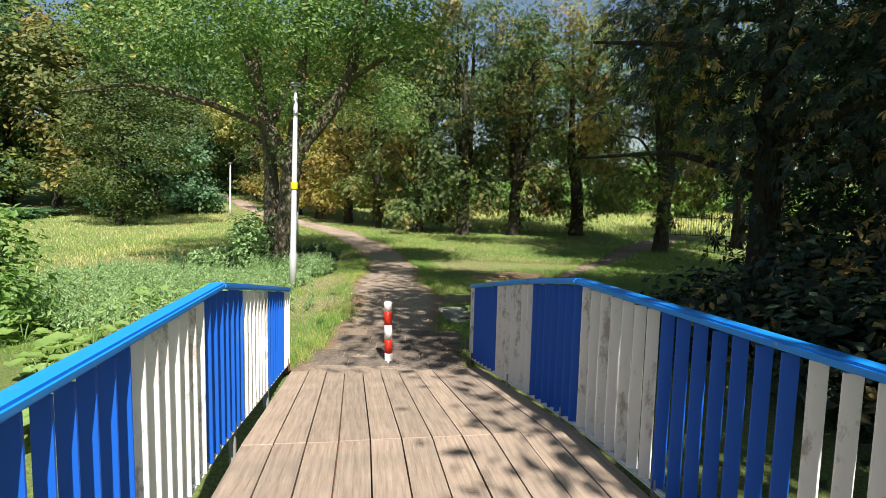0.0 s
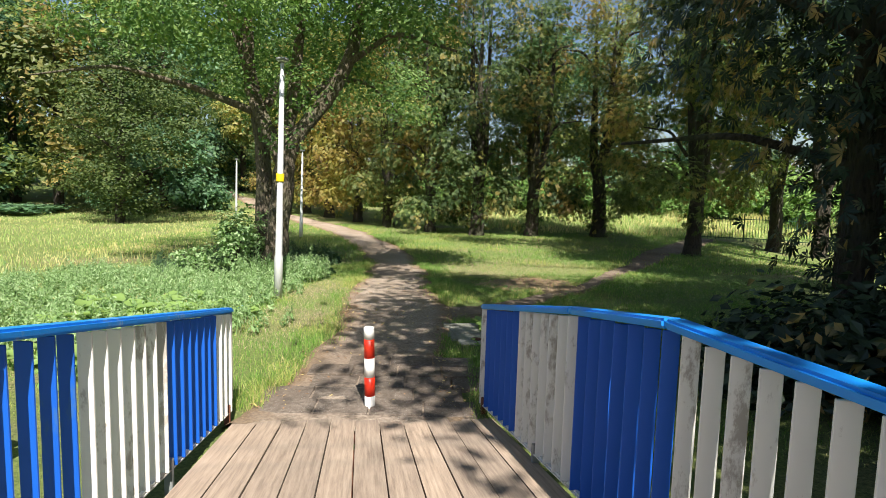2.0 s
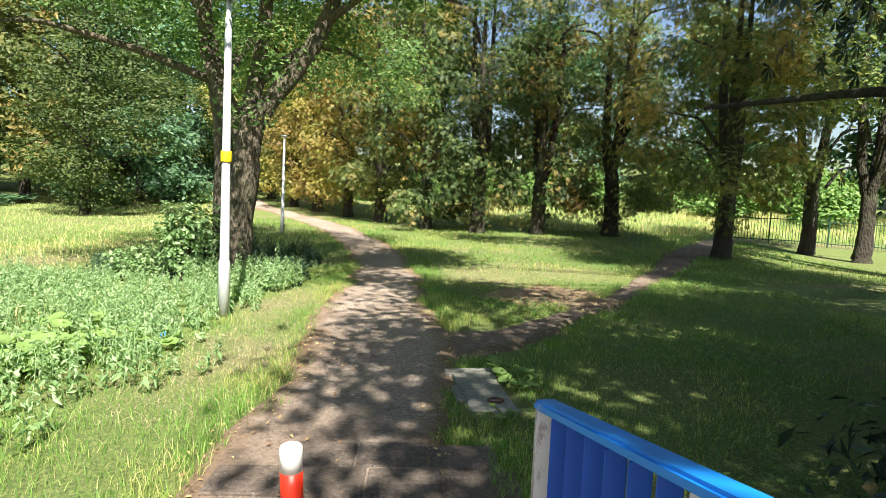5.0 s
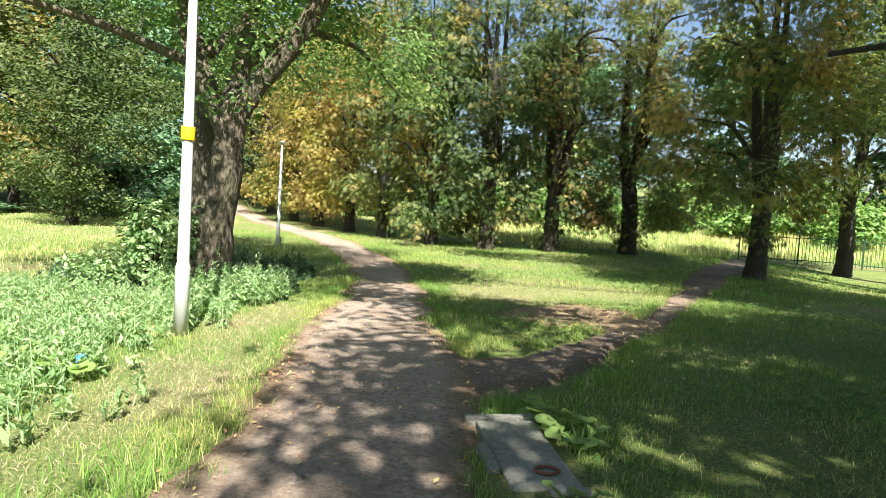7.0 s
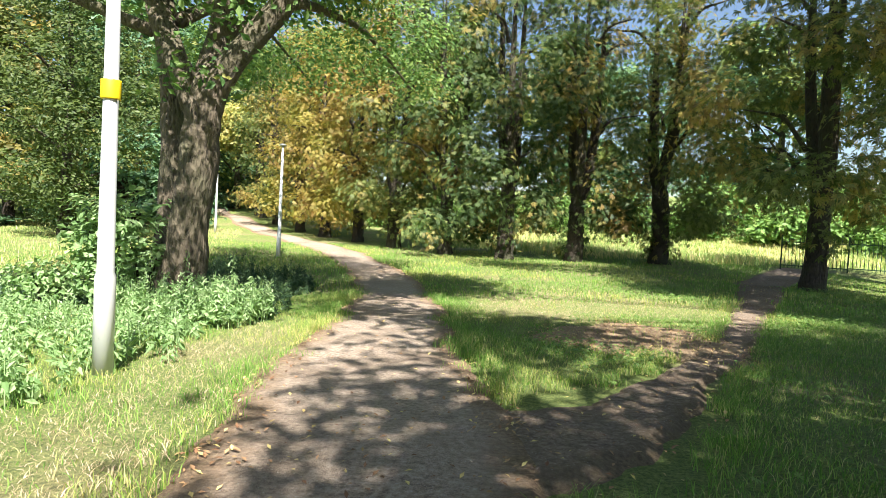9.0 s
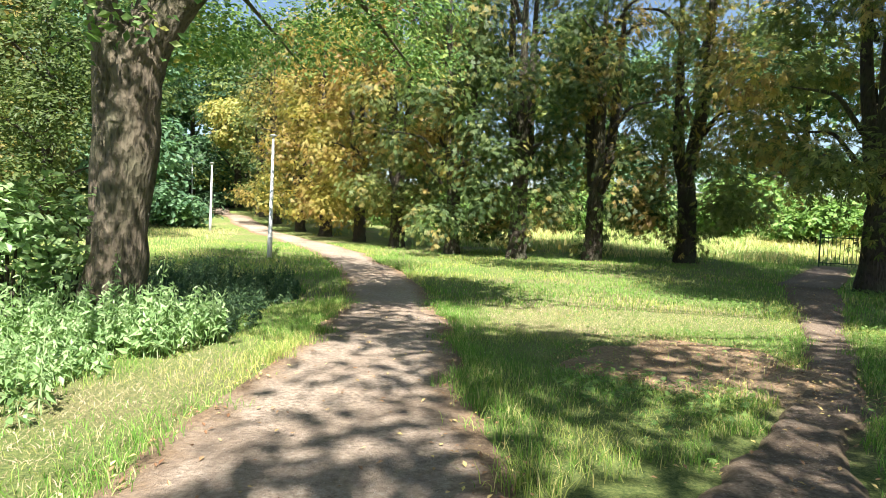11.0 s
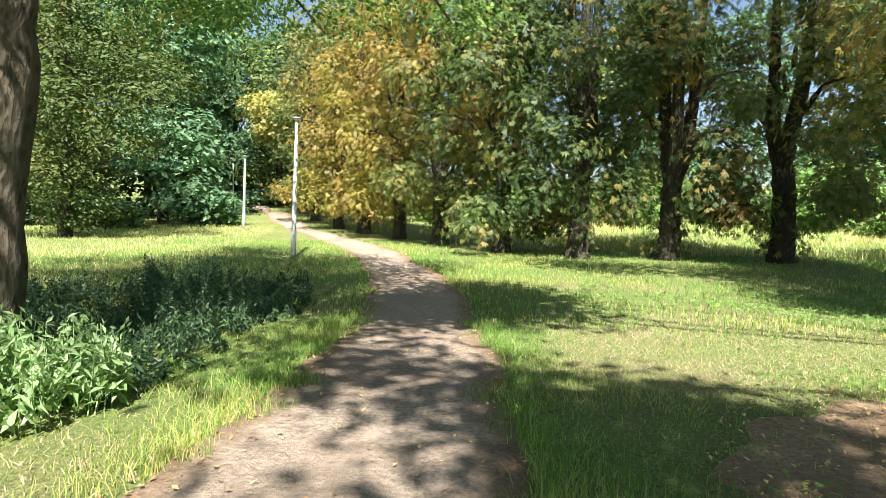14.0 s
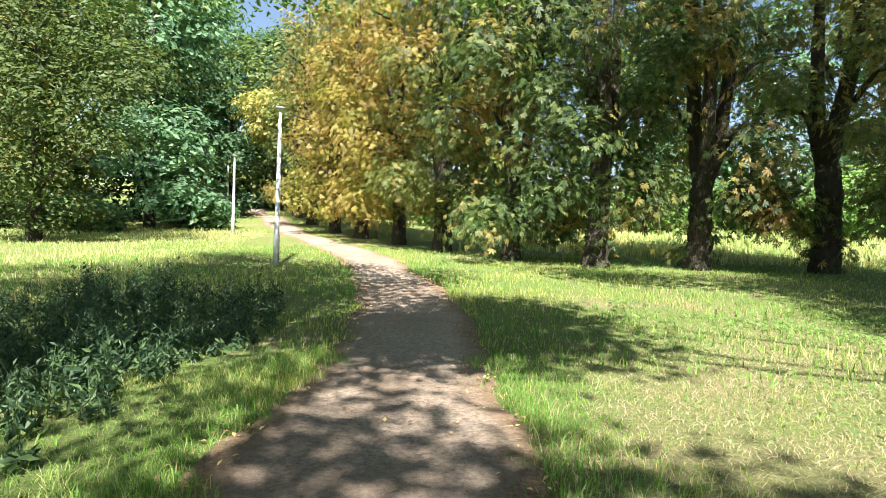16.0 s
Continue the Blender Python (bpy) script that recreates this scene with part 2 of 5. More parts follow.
M_BLUE = paint_material("blue_paint", (0.0006, 0.085, 0.46), (0.02, 0.1, 0.34), 0.06, 0.6)
M_BLUE_RAIL = paint_material("light_blue_paint", (0.008, 0.24, 0.76), (0.2, 0.35, 0.6), 0.03, 0.45)
M_WHITE = paint_material("white_paint", (0.7, 0.69, 0.66), (0.36, 0.33, 0.3), -0.01, 0.6)
M_RED = paint_material("red_paint", (0.72, 0.035, 0.012), (0.35, 0.06, 0.04), 0.08, 0.4)
M_POST_WHITE = paint_material("bollard_white", (0.78, 0.77, 0.74), (0.4, 0.38, 0.35), 0.04, 0.5)
M_GALV = paint_material("galvanised_steel", (0.62, 0.63, 0.64), (0.42, 0.43, 0.44), 0.05, 0.5, 0.35)
M_LAMP = paint_material("lamp_grey", (0.22, 0.23, 0.23), (0.2, 0.2, 0.2), 0.05, 0.4)
M_BAND = paint_material("yellow_band", (0.85, 0.6, 0.01), (0.5, 0.35, 0.05), 0.1, 0.5)
M_FENCE = paint_material("fence_green", (0.02, 0.06, 0.03), (0.06, 0.06, 0.04), 0.08, 0.5)
M_RUST = paint_material("rusty_steel", (0.16, 0.06, 0.03), (0.05, 0.03, 0.02), 0.0, 0.85)
M_LITTERBLUE = paint_material("blue_plastic", (0.05, 0.3, 0.7), (0.05, 0.3, 0.7), 0.3, 0.3)


def plank_material():
    m, t, bsdf, out = nodes_of("weathered_plank")
    info = add(t, "ShaderNodeObjectInfo").outputs["Random"]
    v = coords(t, (22, 1.2, 22))
    shift = add(t, "ShaderNodeVectorMath", {0: v, 1: add(t, "ShaderNodeCombineXYZ", {0: add(t, "ShaderNodeMath", {0: info, 1: 57.0}, operation="MULTIPLY").outputs[0]}).outputs[0]}, operation="ADD").outputs[0]
    f = noise_of(t, shift, 1.6, 8.0, 0.7)
    g = noise_of(t, coords(t), 2.2, 4.0)
    col = ramp(t, f, [(0.25, (0.15, 0.11, 0.086)), (0.5, (0.32, 0.245, 0.19)), (0.75, (0.45, 0.36, 0.285))])
    col = mixc(t, ramp(t, g, [(0.45, (0, 0, 0)), (0.75, (0.6, 0.6, 0.6))]), col, (0.2, 0.17, 0.14))
    tint = ramp(t, info, [(0.0, (0.8, 0.8, 0.8)), (1.0, (1.1, 1.08, 1.05))])
    col = mixc(t, 1.0, col, tint, "MULTIPLY")
    t.links.new(col, bsdf.inputs["Base Color"])
    bsdf.inputs["Roughness"].default_value = 0.85
    bumped(t, bsdf, f, 0.6, 0.006)
    return m


M_PLANK = plank_material()

# ---- mesh helpers ----


def mesh_arrays(name, verts, faces, material=None, smooth=False):
    """A mesh from arrays: verts (n, 3); faces (m, k), all with k corners."""
    verts, faces = np.asarray(verts, np.float32), np.asarray(faces, np.int32)
    me = bpy.data.meshes.new(name)
    me.vertices.add(len(verts))
    me.vertices.foreach_set("co", verts.ravel())
    k = faces.shape[1]
    me.loops.add(faces.size)
    me.loops.foreach_set("vertex_index", faces.ravel())
    me.polygons.add(len(faces))
    me.polygons.foreach_set("loop_start", np.arange(0, faces.size, k, dtype=np.int32))
    me.polygons.foreach_set("loop_total", np.full(len(faces), k, np.int32))
    me.polygons.foreach_set("use_smooth", np.full(len(faces), smooth))
    me.update(calc_edges=True)
    if material:
        me.materials.append(material)
    return me


def part(name, bm, material, parent, label="", at=None):
    """Links a bmesh, or a mesh, as one part under a thing or part."""
    if isinstance(bm, bmesh.types.BMesh):
        me = bpy.data.meshes.new(name)
        bm.to_mesh(me)
        bm.free()
        me.materials.append(material)
    else:
        me = bm
    ob = new(name, me)
    ob.parent = parent
    if at is not None:
        ob.matrix_basis = at
    if label:
        tagged(ob, label)
    return ob


def thing(name, at, label, category, group="", kind=""):
    ob = new(name)
    ob.empty_display_size = 0.1
    ob.matrix_basis = at
    return tagged(ob, label, category, group, kind)


def box(bm, x0, x1, y0, y1, z0, z1, m=None):
    vs = [bm.verts.new((x, y, z)) for x in (x0, x1) for y in (y0, y1) for z in (z0, z1)]
    for f in ((0, 1, 3, 2), (4, 6, 7, 5), (0, 4, 5, 1), (2, 3, 7, 6), (0, 2, 6, 4), (1, 5, 7, 3)):
        bm.faces.new([vs[i] for i in f])
    if m:
        bmesh.ops.transform(bm, matrix=m, verts=vs)
    return vs


def soft_box(x0, x1, y0, y1, z0, z1, r=0.006, seg=1):
    bm = bmesh.new()
    box(bm, x0, x1, y0, y1, z0, z1)
    bmesh.ops.recalc_face_normals(bm, faces=bm.faces[:])
    bmesh.ops.bevel(bm, geom=bm.edges[:], offset=r, segments=seg, affect="EDGES")
    return bm


def turned(profile, sides=20):
    """A lathe: rings of (radius, height)."""
    bm = bmesh.new()
    rings = [[bm.verts.new((r * math.cos(2 * math.pi * i / sides), r * math.sin(2 * math.pi * i / sides), z)) for i in range(sides)] for r, z in profile]
    for a, b in zip(rings, rings[1:]):
        for i in range(sides):
            f = bm.faces.new((a[i], a[(i + 1) % sides], b[(i + 1) % sides], b[i]))
            f.smooth = True
    bm.faces.new(rings[0][::-1])
    bm.faces.new(rings[-1])
    return bm


def tubes(limbs, sides=10, rough=0.06, seed=0):
    """Tapered limbs: each a list of (x, y, z, radius). Arrays of verts and faces."""
    rng = np.random.default_rng(seed)
    V, Fc, n = [], [], 0
    for limb in limbs:
        pts = np.array(limb, float)
        # finer, softly bent
        k = max(2, int(len(pts) * 4))
        s = np.linspace(0, len(pts) - 1, k)
        fine = np.stack([np.interp(s, np.arange(len(pts)), pts[:, i]) for i in range(4)], 1)
        fine[1:-1, :3] = (fine[:-2, :3] + 2 * fine[1:-1, :3] + fine[2:, :3]) / 4
        sway = rng.normal(0, 1, (k, 2)) * 0.05 * fine[:, 3:4]
        fine[1:-1, :2] += sway[1:-1]
        # a closed, rounded start
        first = fine[:1].copy()
        first[0, :3] -= (fine[1, :3] - fine[0, :3]) / (np.linalg.norm(fine[1, :3] - fine[0, :3]) + 1e-9) * fine[0, 3] * 0.6
        first[0, 3] *= 0.05
        fine = np.concatenate([first, fine])
        k += 1
        d = np.gradient(fine[:, :3], axis=0)
        d /= np.linalg.norm(d, axis=1)[:, None] + 1e-9
        ref = np.eye(3)[np.argmin(np.abs(pts[-1, :3] - pts[0, :3]))][None]
        u = np.cross(d, ref)
        u /= np.linalg.norm(u, axis=1)[:, None]
        w = np.cross(d, u)
        a = np.arange(sides) * 2 * math.pi / sides
        lobes = 1 + rough * np.sin(a * 3 + rng.uniform(0, 6)) + rough * 0.7 * np.sin(a * 5 + rng.uniform(0, 6))
        r = fine[:, 3:4] * lobes[None, :] * (1 + rng.normal(0, rough * 0.5, (k, sides)))
        ring = fine[:, None, :3] + r[:, :, None] * (np.cos(a)[None, :, None] * u[:, None] + np.sin(a)[None, :, None] * w[:, None])
        V.append(ring.reshape(-1, 3))
        i = np.arange(k - 1)[:, None] * sides + np.arange(sides)[None]
        j = np.arange(k - 1)[:, None] * sides + (np.arange(sides)[None] + 1) % sides
        Fc.append(np.stack([i, j, j + sides, i + sides], -1).reshape(-1, 4) + n)
        n += k * sides
    return np.concatenate(V), np.concatenate(Fc)


def leaves(rng, pos, size, flat=0.3, wide=0.55, droop=0.25, face=None):
    """One folded, pointed leaf at each place; face: the way that each leaf turns its upper side. Arrays of verts and faces."""
    n = len(pos)
    size = np.broadcast_to(np.asarray(size, float), (n,))[:, None] * rng.uniform(0.65, 1.3, (n, 1))
    a = rng.uniform(0, 2 * math.pi, n)
    d = np.stack([np.cos(a), np.sin(a), rng.normal(-droop, 0.45, n)], 1)
    if face is None:
        up = np.stack([rng.normal(0, 1 - flat, n), rng.normal(0, 1 - flat, n), np.ones(n) * (0.35 + flat)], 1)
    else:
        up = face + rng.normal(0, 0.34, (n, 3))
        up /= np.linalg.norm(up, axis=1)[:, None]
        d -= up * np.sum(d * up, 1)[:, None] * 0.9
    d /= np.linalg.norm(d, axis=1)[:, None]
    s = np.cross(d, up)
    s /= np.linalg.norm(s, axis=1)[:, None] + 1e-9
    nn = np.cross(s, d)
    base = pos - d * size * 0.5
    mid = base + d * size * 0.5
    lift = nn * size * 0.1
    v = np.stack([base, mid + s * size * wide * 0.5 + lift, base + d * size, mid - s * size * wide * 0.5 + lift], 1).reshape(-1, 3)
    return v, np.arange(n * 4, dtype=np.int32).reshape(-1, 4)


FAN = np.radians([-78, -38, 0, 38, 78])


def palmate_leaves(rng, pos, size, face):
    """Chestnut leaves: five drooping leaflets that fan out from one stalk. Arrays of verts and faces."""
    n = len(pos)
    up = face + rng.normal(0, 0.3, (n, 3))
    up /= np.linalg.norm(up, axis=1)[:, None]
    a = rng.uniform(0, 2 * math.pi, n)
    d = np.stack([np.cos(a), np.sin(a), np.full(n, -0.5)], 1) + 0.7 * face
    d -= up * np.sum(d * up, 1)[:, None]
    d /= np.linalg.norm(d, axis=1)[:, None] + 1e-9
    s = np.cross(d, up)
    size = (size * rng.uniform(0.7, 1.25, n))[:, None]
    rows = [pos]
    for k, f in enumerate(FAN):
        w = d * math.cos(f) + s * math.sin(f)
        q = s * math.cos(f) - d * math.sin(f)
        l = size * (1.0 - 0.12 * abs(k - 2))
        sag = np.array([[0, 0, -1.0]]) * l * rng.uniform(0.05, 0.3, (n, 1))
        mid = pos + w * l * 0.62 + sag * 0.3
        rows += [mid + q * l * 0.155, pos + w * l + sag, mid - q * l * 0.155]
    v = np.stack(rows, 1).reshape(-1, 3)
    o = np.arange(n)[:, None] * 16
    f = np.stack([np.concatenate([o, o + 1 + 3 * k, o + 2 + 3 * k, o + 3 + 3 * k], 1) for k in range(5)], 1)
    return v, f.reshape(-1, 4).astype(np.int32)


def crown_points(rng, blobs, count, per=26, spread=0.5, inner=0.55):
    """Places for leaves, and the way they face: clumps on and in lumps (x, y, z, rx, ry, rz)."""
    blobs = np.array(blobs, float)
    area = (blobs[:, 3] * blobs[:, 4] * blobs[:, 5]) ** (2 / 3)
    k = max(1, count // per)
    which = rng.choice(len(blobs), k, p=area / area.sum())
    d = rng.normal(0, 1, (k, 3))
    d /= np.linalg.norm(d, axis=1)[:, None]
    r = inner + (1 - inner) * rng.random((k, 1)) ** 0.6
    r *= rng.uniform(0.85, 1.12, (k, 1))
    c = blobs[which, :3] + d * r * blobs[which, 3:]
    off = rng.normal(0, 1, (k * per, 3)) * np.array([spread, spread, spread * 0.42])
    face = np.repeat(d, per, 0) * 0.6 + off / spread * 0.22 + np.array([[0, 0, 0.55]])
    return np.repeat(c, per, 0) + off, face / np.linalg.norm(face, axis=1)[:, None]


def tree(name, x, y, limbs, blobs, count, size, mat, bark, label, group="", seed=1, z=None, per=26, spread=0.5, wide=0.55, inner=0.55, palmate=False):
    base = ground_z(x, y) if z is None else z
    rng = np.random.default_rng(seed)
    ob = thing(name, pose(x, y, base - 0.05), label, "tree", group)
    v, f = tubes(limbs, 12, 0.07, seed)
    part("trunk", mesh_arrays("trunk", v, f, bark, True), None, ob)
    pos, face = crown_points(rng, blobs, count, per, spread, inner)
    v, f = palmate_leaves(rng, pos, size, face) if palmate else leaves(rng, pos, size, wide=wide, face=face)
    part("crown", mesh_arrays("crown", v, f, mat), None, ob)
    return ob


# ---- terrain ----
PROFILE_Y = [-60, -30, -12, -6, -1, 4.2, 7.0, 10.5, 14, 18, 24, 30, 45, 60, 90, 140, 400, 900]
PROFILE_Z = [0.2, -0.4, -0.5, -0.3, -0.1, -0.32, -0.64, -0.68, -0.93, -1.08, -1.2, -1.22, -0.95, 0.15, 3.2, 7, 16, 22]


def ground_z(x, y):
    """Height of the ground; works on arrays."""
    x, y = np.asarray(x, float), np.asarray(y, float)
    z = sum(np.interp(y + o, PROFILE_Y, PROFILE_Z) for o in (-1.0, -0.5, 0, 0.5, 1.0)) / 5
    # the brook's bed under the bridge
    bed = np.exp(-((y - 1.0 - 0.12 * x) / 2.6) ** 2) * 1.9
    z = z - bed
    # banks beside the path and gentle lumps
    z = z + 0.05 * np.sin(x * 0.8 + 1.3) * np.sin(y * 0.55) * np.clip((np.abs(x + 1.5 + 0.02 * y) - 2) / 3, 0, 1)
    # hollow under the nettle bank, deepened to make it darker
    z = z - 0.45 * np.exp(-((x + 6.8) / 2.2) ** 2 - ((y - 21.5) / 4.0) ** 2)
    out = z
    return float(out) if out.ndim == 0 else out


EDGE_Y = [6.4, 9.1, 11.2, 12.9, 15, 17, 19.5, 22.2, 25, 28, 30.4, 33.6, 36, 40, 43, 50, 55.5, 58, 71, 90, 120]
EDGE_L = [-1.85, -1.75, -1.9, -2.3, -2.65, -2.75, -2.95, -3.45, -4.1, -5.2, -6.1, -7.6, -9.2, -11.5, -13.5, -18.5, -21.5, -24, -31, -40, -56]
EDGE_R = [0.15, -0.25, -0.15, -0.3, -0.68, -0.95, -1.25, -1.8, -2.4, -3.3, -4.4, -5.6, -7.2, -9.8, -12, -16.5, -19.8, -22.5, -28.5, -37, -52]


def wob(v, seed):
    return 0.07 * np.sin(v * 1.9 + seed) * np.sin(v * 0.7 + 2 * seed) + 0.045 * np.sin(v * 4.3 + seed * 2.7) * np.sin(v * 1.3 + seed) + 0.03 * np.sin(v * 9.7 + seed * 1.3) * np.sin(v * 3.1 + seed * 5)


def path_edges(y):
    return np.interp(y, EDGE_Y, EDGE_L) + wob(y, 0.4), np.interp(y, EDGE_Y, EDGE_R) + wob(y, 3.1)


TRAIL = np.array([(-1.2, 11.9), (-0.25, 12.5), (0.7, 13.4), (1.45, 14.6), (2.5, 16.2), (3.9, 18.8), (5.1, 21.2), (6.6, 24.2), (8.6, 28.6), (11.2, 32.5), (13.5, 36.5)])
TRAIL_W = np.array([1.05, 0.8, 0.45, 0.3, 0.28, 0.3, 0.4, 0.55, 0.9, 0.9, 0.6])


def trail_distance(x, y):
    """How far outside the side trail's edge a place lies."""
    best = np.full(np.shape(x), 99.0)
    for (ax, ay), (bx, by), w in zip(TRAIL, TRAIL[1:], TRAIL_W):
        dx, dy = bx - ax, by - ay
        s = np.clip(((x - ax) * dx + (y - ay) * dy) / (dx * dx + dy * dy), 0, 1)
        best = np.minimum(best, np.hypot(x - ax - s * dx, y - ay - s * dy) - w)
    return best


def bare_distance(x, y):
    """Below one inside the bare patch beside the trail."""
    a = np.arctan2(y - 17.3, x - 1.75)
    return np.hypot((x - 1.75) / 1.4, (y - 17.3) / 1.55) + 0.12 * np.sin(3 * a + 1) + 0.08 * np.sin(7 * a)


def off_path(x, y):
    """How far outside the main path a place lies (negative: on it)."""
    l, r = path_edges(y)
    return np.where(y < 6.4, 9.0, np.maximum(l - x, x - r))


def grid_axis(stops):
    out = []
    for (a, s), (b, _) in zip(stops, stops[1:]):
        out += list(np.arange(a, b, s))
    return np.array(out + [stops[-1][0]])


gx = grid_axis([(-900, 120), (-180, 20), (-60, 3), (-24, 1), (-10, 0.3), (9, 0.8), (26, 3), (60, 20), (180, 120), (900, 1)])
gy = grid_axis([(-500, 80), (-100, 12), (-28, 2), (-6, 0.3), (30, 0.6), (50, 2), (110, 12), (230, 80), (900, 1)])
XX, YY = np.meshgrid(gx, gy)
ZZ = ground_z(XX, YY)
op, td = off_path(XX, YY), trail_distance(XX, YY)
ZZ = ZZ - 0.05 * (np.minimum(op, td) < 0.1) - 0.05 * (bare_distance(XX, YY) < 0.95)
nx, ny = len(gx), len(gy)
idx = np.arange(nx * ny).reshape(ny, nx)
quads = np.stack([idx[:-1, :-1], idx[:-1, 1:], idx[1:, 1:], idx[1:, :-1]], -1).reshape(-1, 4)
ground = new("ground", mesh_arrays("ground", np.stack([XX, YY, ZZ], -1).reshape(-1, 3), quads, M_GROUND, True))
tagged(ground, "uneven grassy park ground with dry spots", "ground", kind="structure")


def strip(name, left, right, across, mat, label, lift=0.012):
    """A ribbon over the ground between two edge lines; its rims dip into the soil."""
    left, right = np.asarray(left), np.asarray(right)
    s = np.linspace(0, 1, across)
    P = left[:, None] * (1 - s)[None, :, None] + right[:, None] * s[None, :, None]
    z = ground_z(P[..., 0], P[..., 1]) + lift - 0.08 * (np.abs(s - 0.5) > 0.499)[None, :]
    z += 0.012 * np.sin(P[..., 0] * 4.1) * np.sin(P[..., 1] * 2.7)
    V = np.concatenate([P, z[..., None]], -1)
    i = np.arange(P.shape[0] * across).reshape(P.shape[0], across)
    f = np.stack([i[:-1, :-1], i[:-1, 1:], i[1:, 1:], i[1:, :-1]], -1).reshape(-1, 4)
    me = mesh_arrays(name, V.reshape(-1, 3), f, mat, True)
    uv = me.uv_layers.new(name="across")
    u = np.zeros((len(me.loops), 2), np.float32)
    vi = np.zeros(len(me.loops), np.int32)
    me.loops.foreach_get("vertex_index", vi)
    u[:, 0] = s[vi % across]
    uv.data.foreach_set("uv", u.ravel())
    return tagged(new(name, me), label, "path", kind="structure")


ys = np.concatenate([np.arange(6.6, 40, 0.15), np.arange(40, 120, 0.8)])
el, er = path_edges(ys)
strip("road_path", np.stack([el - 0.13, ys], 1), np.stack([er + 0.1, ys], 1), 18, M_PATH, "trodden grit footpath through the park")
s = np.linspace(0, len(TRAIL) - 1, 120)
tc = np.stack([np.interp(s, np.arange(len(TRAIL)), TRAIL[:, i]) for i in (0, 1)], 1)
tw = np.interp(s, np.arange(len(TRAIL)), TRAIL_W)
dirn = np.gradient(tc, axis=0)
dirn /= np.linalg.norm(dirn, axis=1)[:, None]
side = np.stack([-dirn[:, 1], dirn[:, 0]], 1)
strip("road_trail", tc + side * (tw + wob(s * 2, 1.0))[:, None], tc - side * (tw + wob(s * 2, 5.0))[:, None], 8, M_TRAIL, "narrow worn dirt trail branching off the footpath", 0.008)
# bare patch of dry soil
ang = np.linspace(0, 2 * math.pi, 64, endpoint=False)
rad = 1 - 0.12 * np.sin(3 * ang + 1) - 0.08 * np.sin(7 * ang)
rings = []
for k in np.linspace(0.02, 1.04, 9):
    px, py = 1.75 + 1.4 * k * rad * np.cos(ang), 17.3 + 1.55 * k * rad * np.sin(ang)
    rings.append(np.stack([px, py, ground_z(px, py) + (0.006 if k < 1 else -0.08)], 1))
V = np.concatenate(rings)
i = np.arange(8)[:, None] * 64 + np.arange(64)[None]
j = np.arange(8)[:, None] * 64 + (np.arange(64)[None] + 1) % 64
tagged(new("ground_bare_patch", mesh_arrays("bare", V, np.stack([i, j, j + 64, i + 64], -1).reshape(-1, 4), M_BARE, True)), "bare patch of dry sandy soil in the grass", "soil", kind="structure")

# ---- the footbridge ----
RAIL_L = [(-0.2, -5.0, 0.0, 1.02), (-1.0, 0.0, 0.0, 1.02), (-1.53, 3.72, -0.2, 0.93), (-1.965, 6.77, -0.59, 0.36)]
RAIL_R = [(2.45, -5.0, 0.0, 1.05), (1.85, 0.45, 0.0, 1.04), (0.95, 4.38, -0.24, 0.92), (0.725, 5.38, -0.37, 0.755), (0.25, 7.26, -0.6, 0.375)]


def along(line, d):
    """Place, foot height and top height at d metres from the far end of a rail line, and the line's direction there."""
    pts = line[::-1]
    for a, b in zip(pts, pts[1:]):
        l = math.hypot(b[0] - a[0], b[1] - a[1])
        if d <= l or b is pts[-1]:
            k = d / l
            return [a[i] + (b[i] - a[i]) * k for i in range(4)], math.degrees(math.atan2(b[1] - a[1], b[0] - a[0]))
        d -= l


def slat_mesh(h, mat):
    bm = soft_box(-0.006, 0.006, -0.036, 0.036, 0, h, 0.0025)
    me = bpy.data.meshes.new("slat")
    bm.to_mesh(me)
    bm.free()
    me.materials.append(mat)
    return me


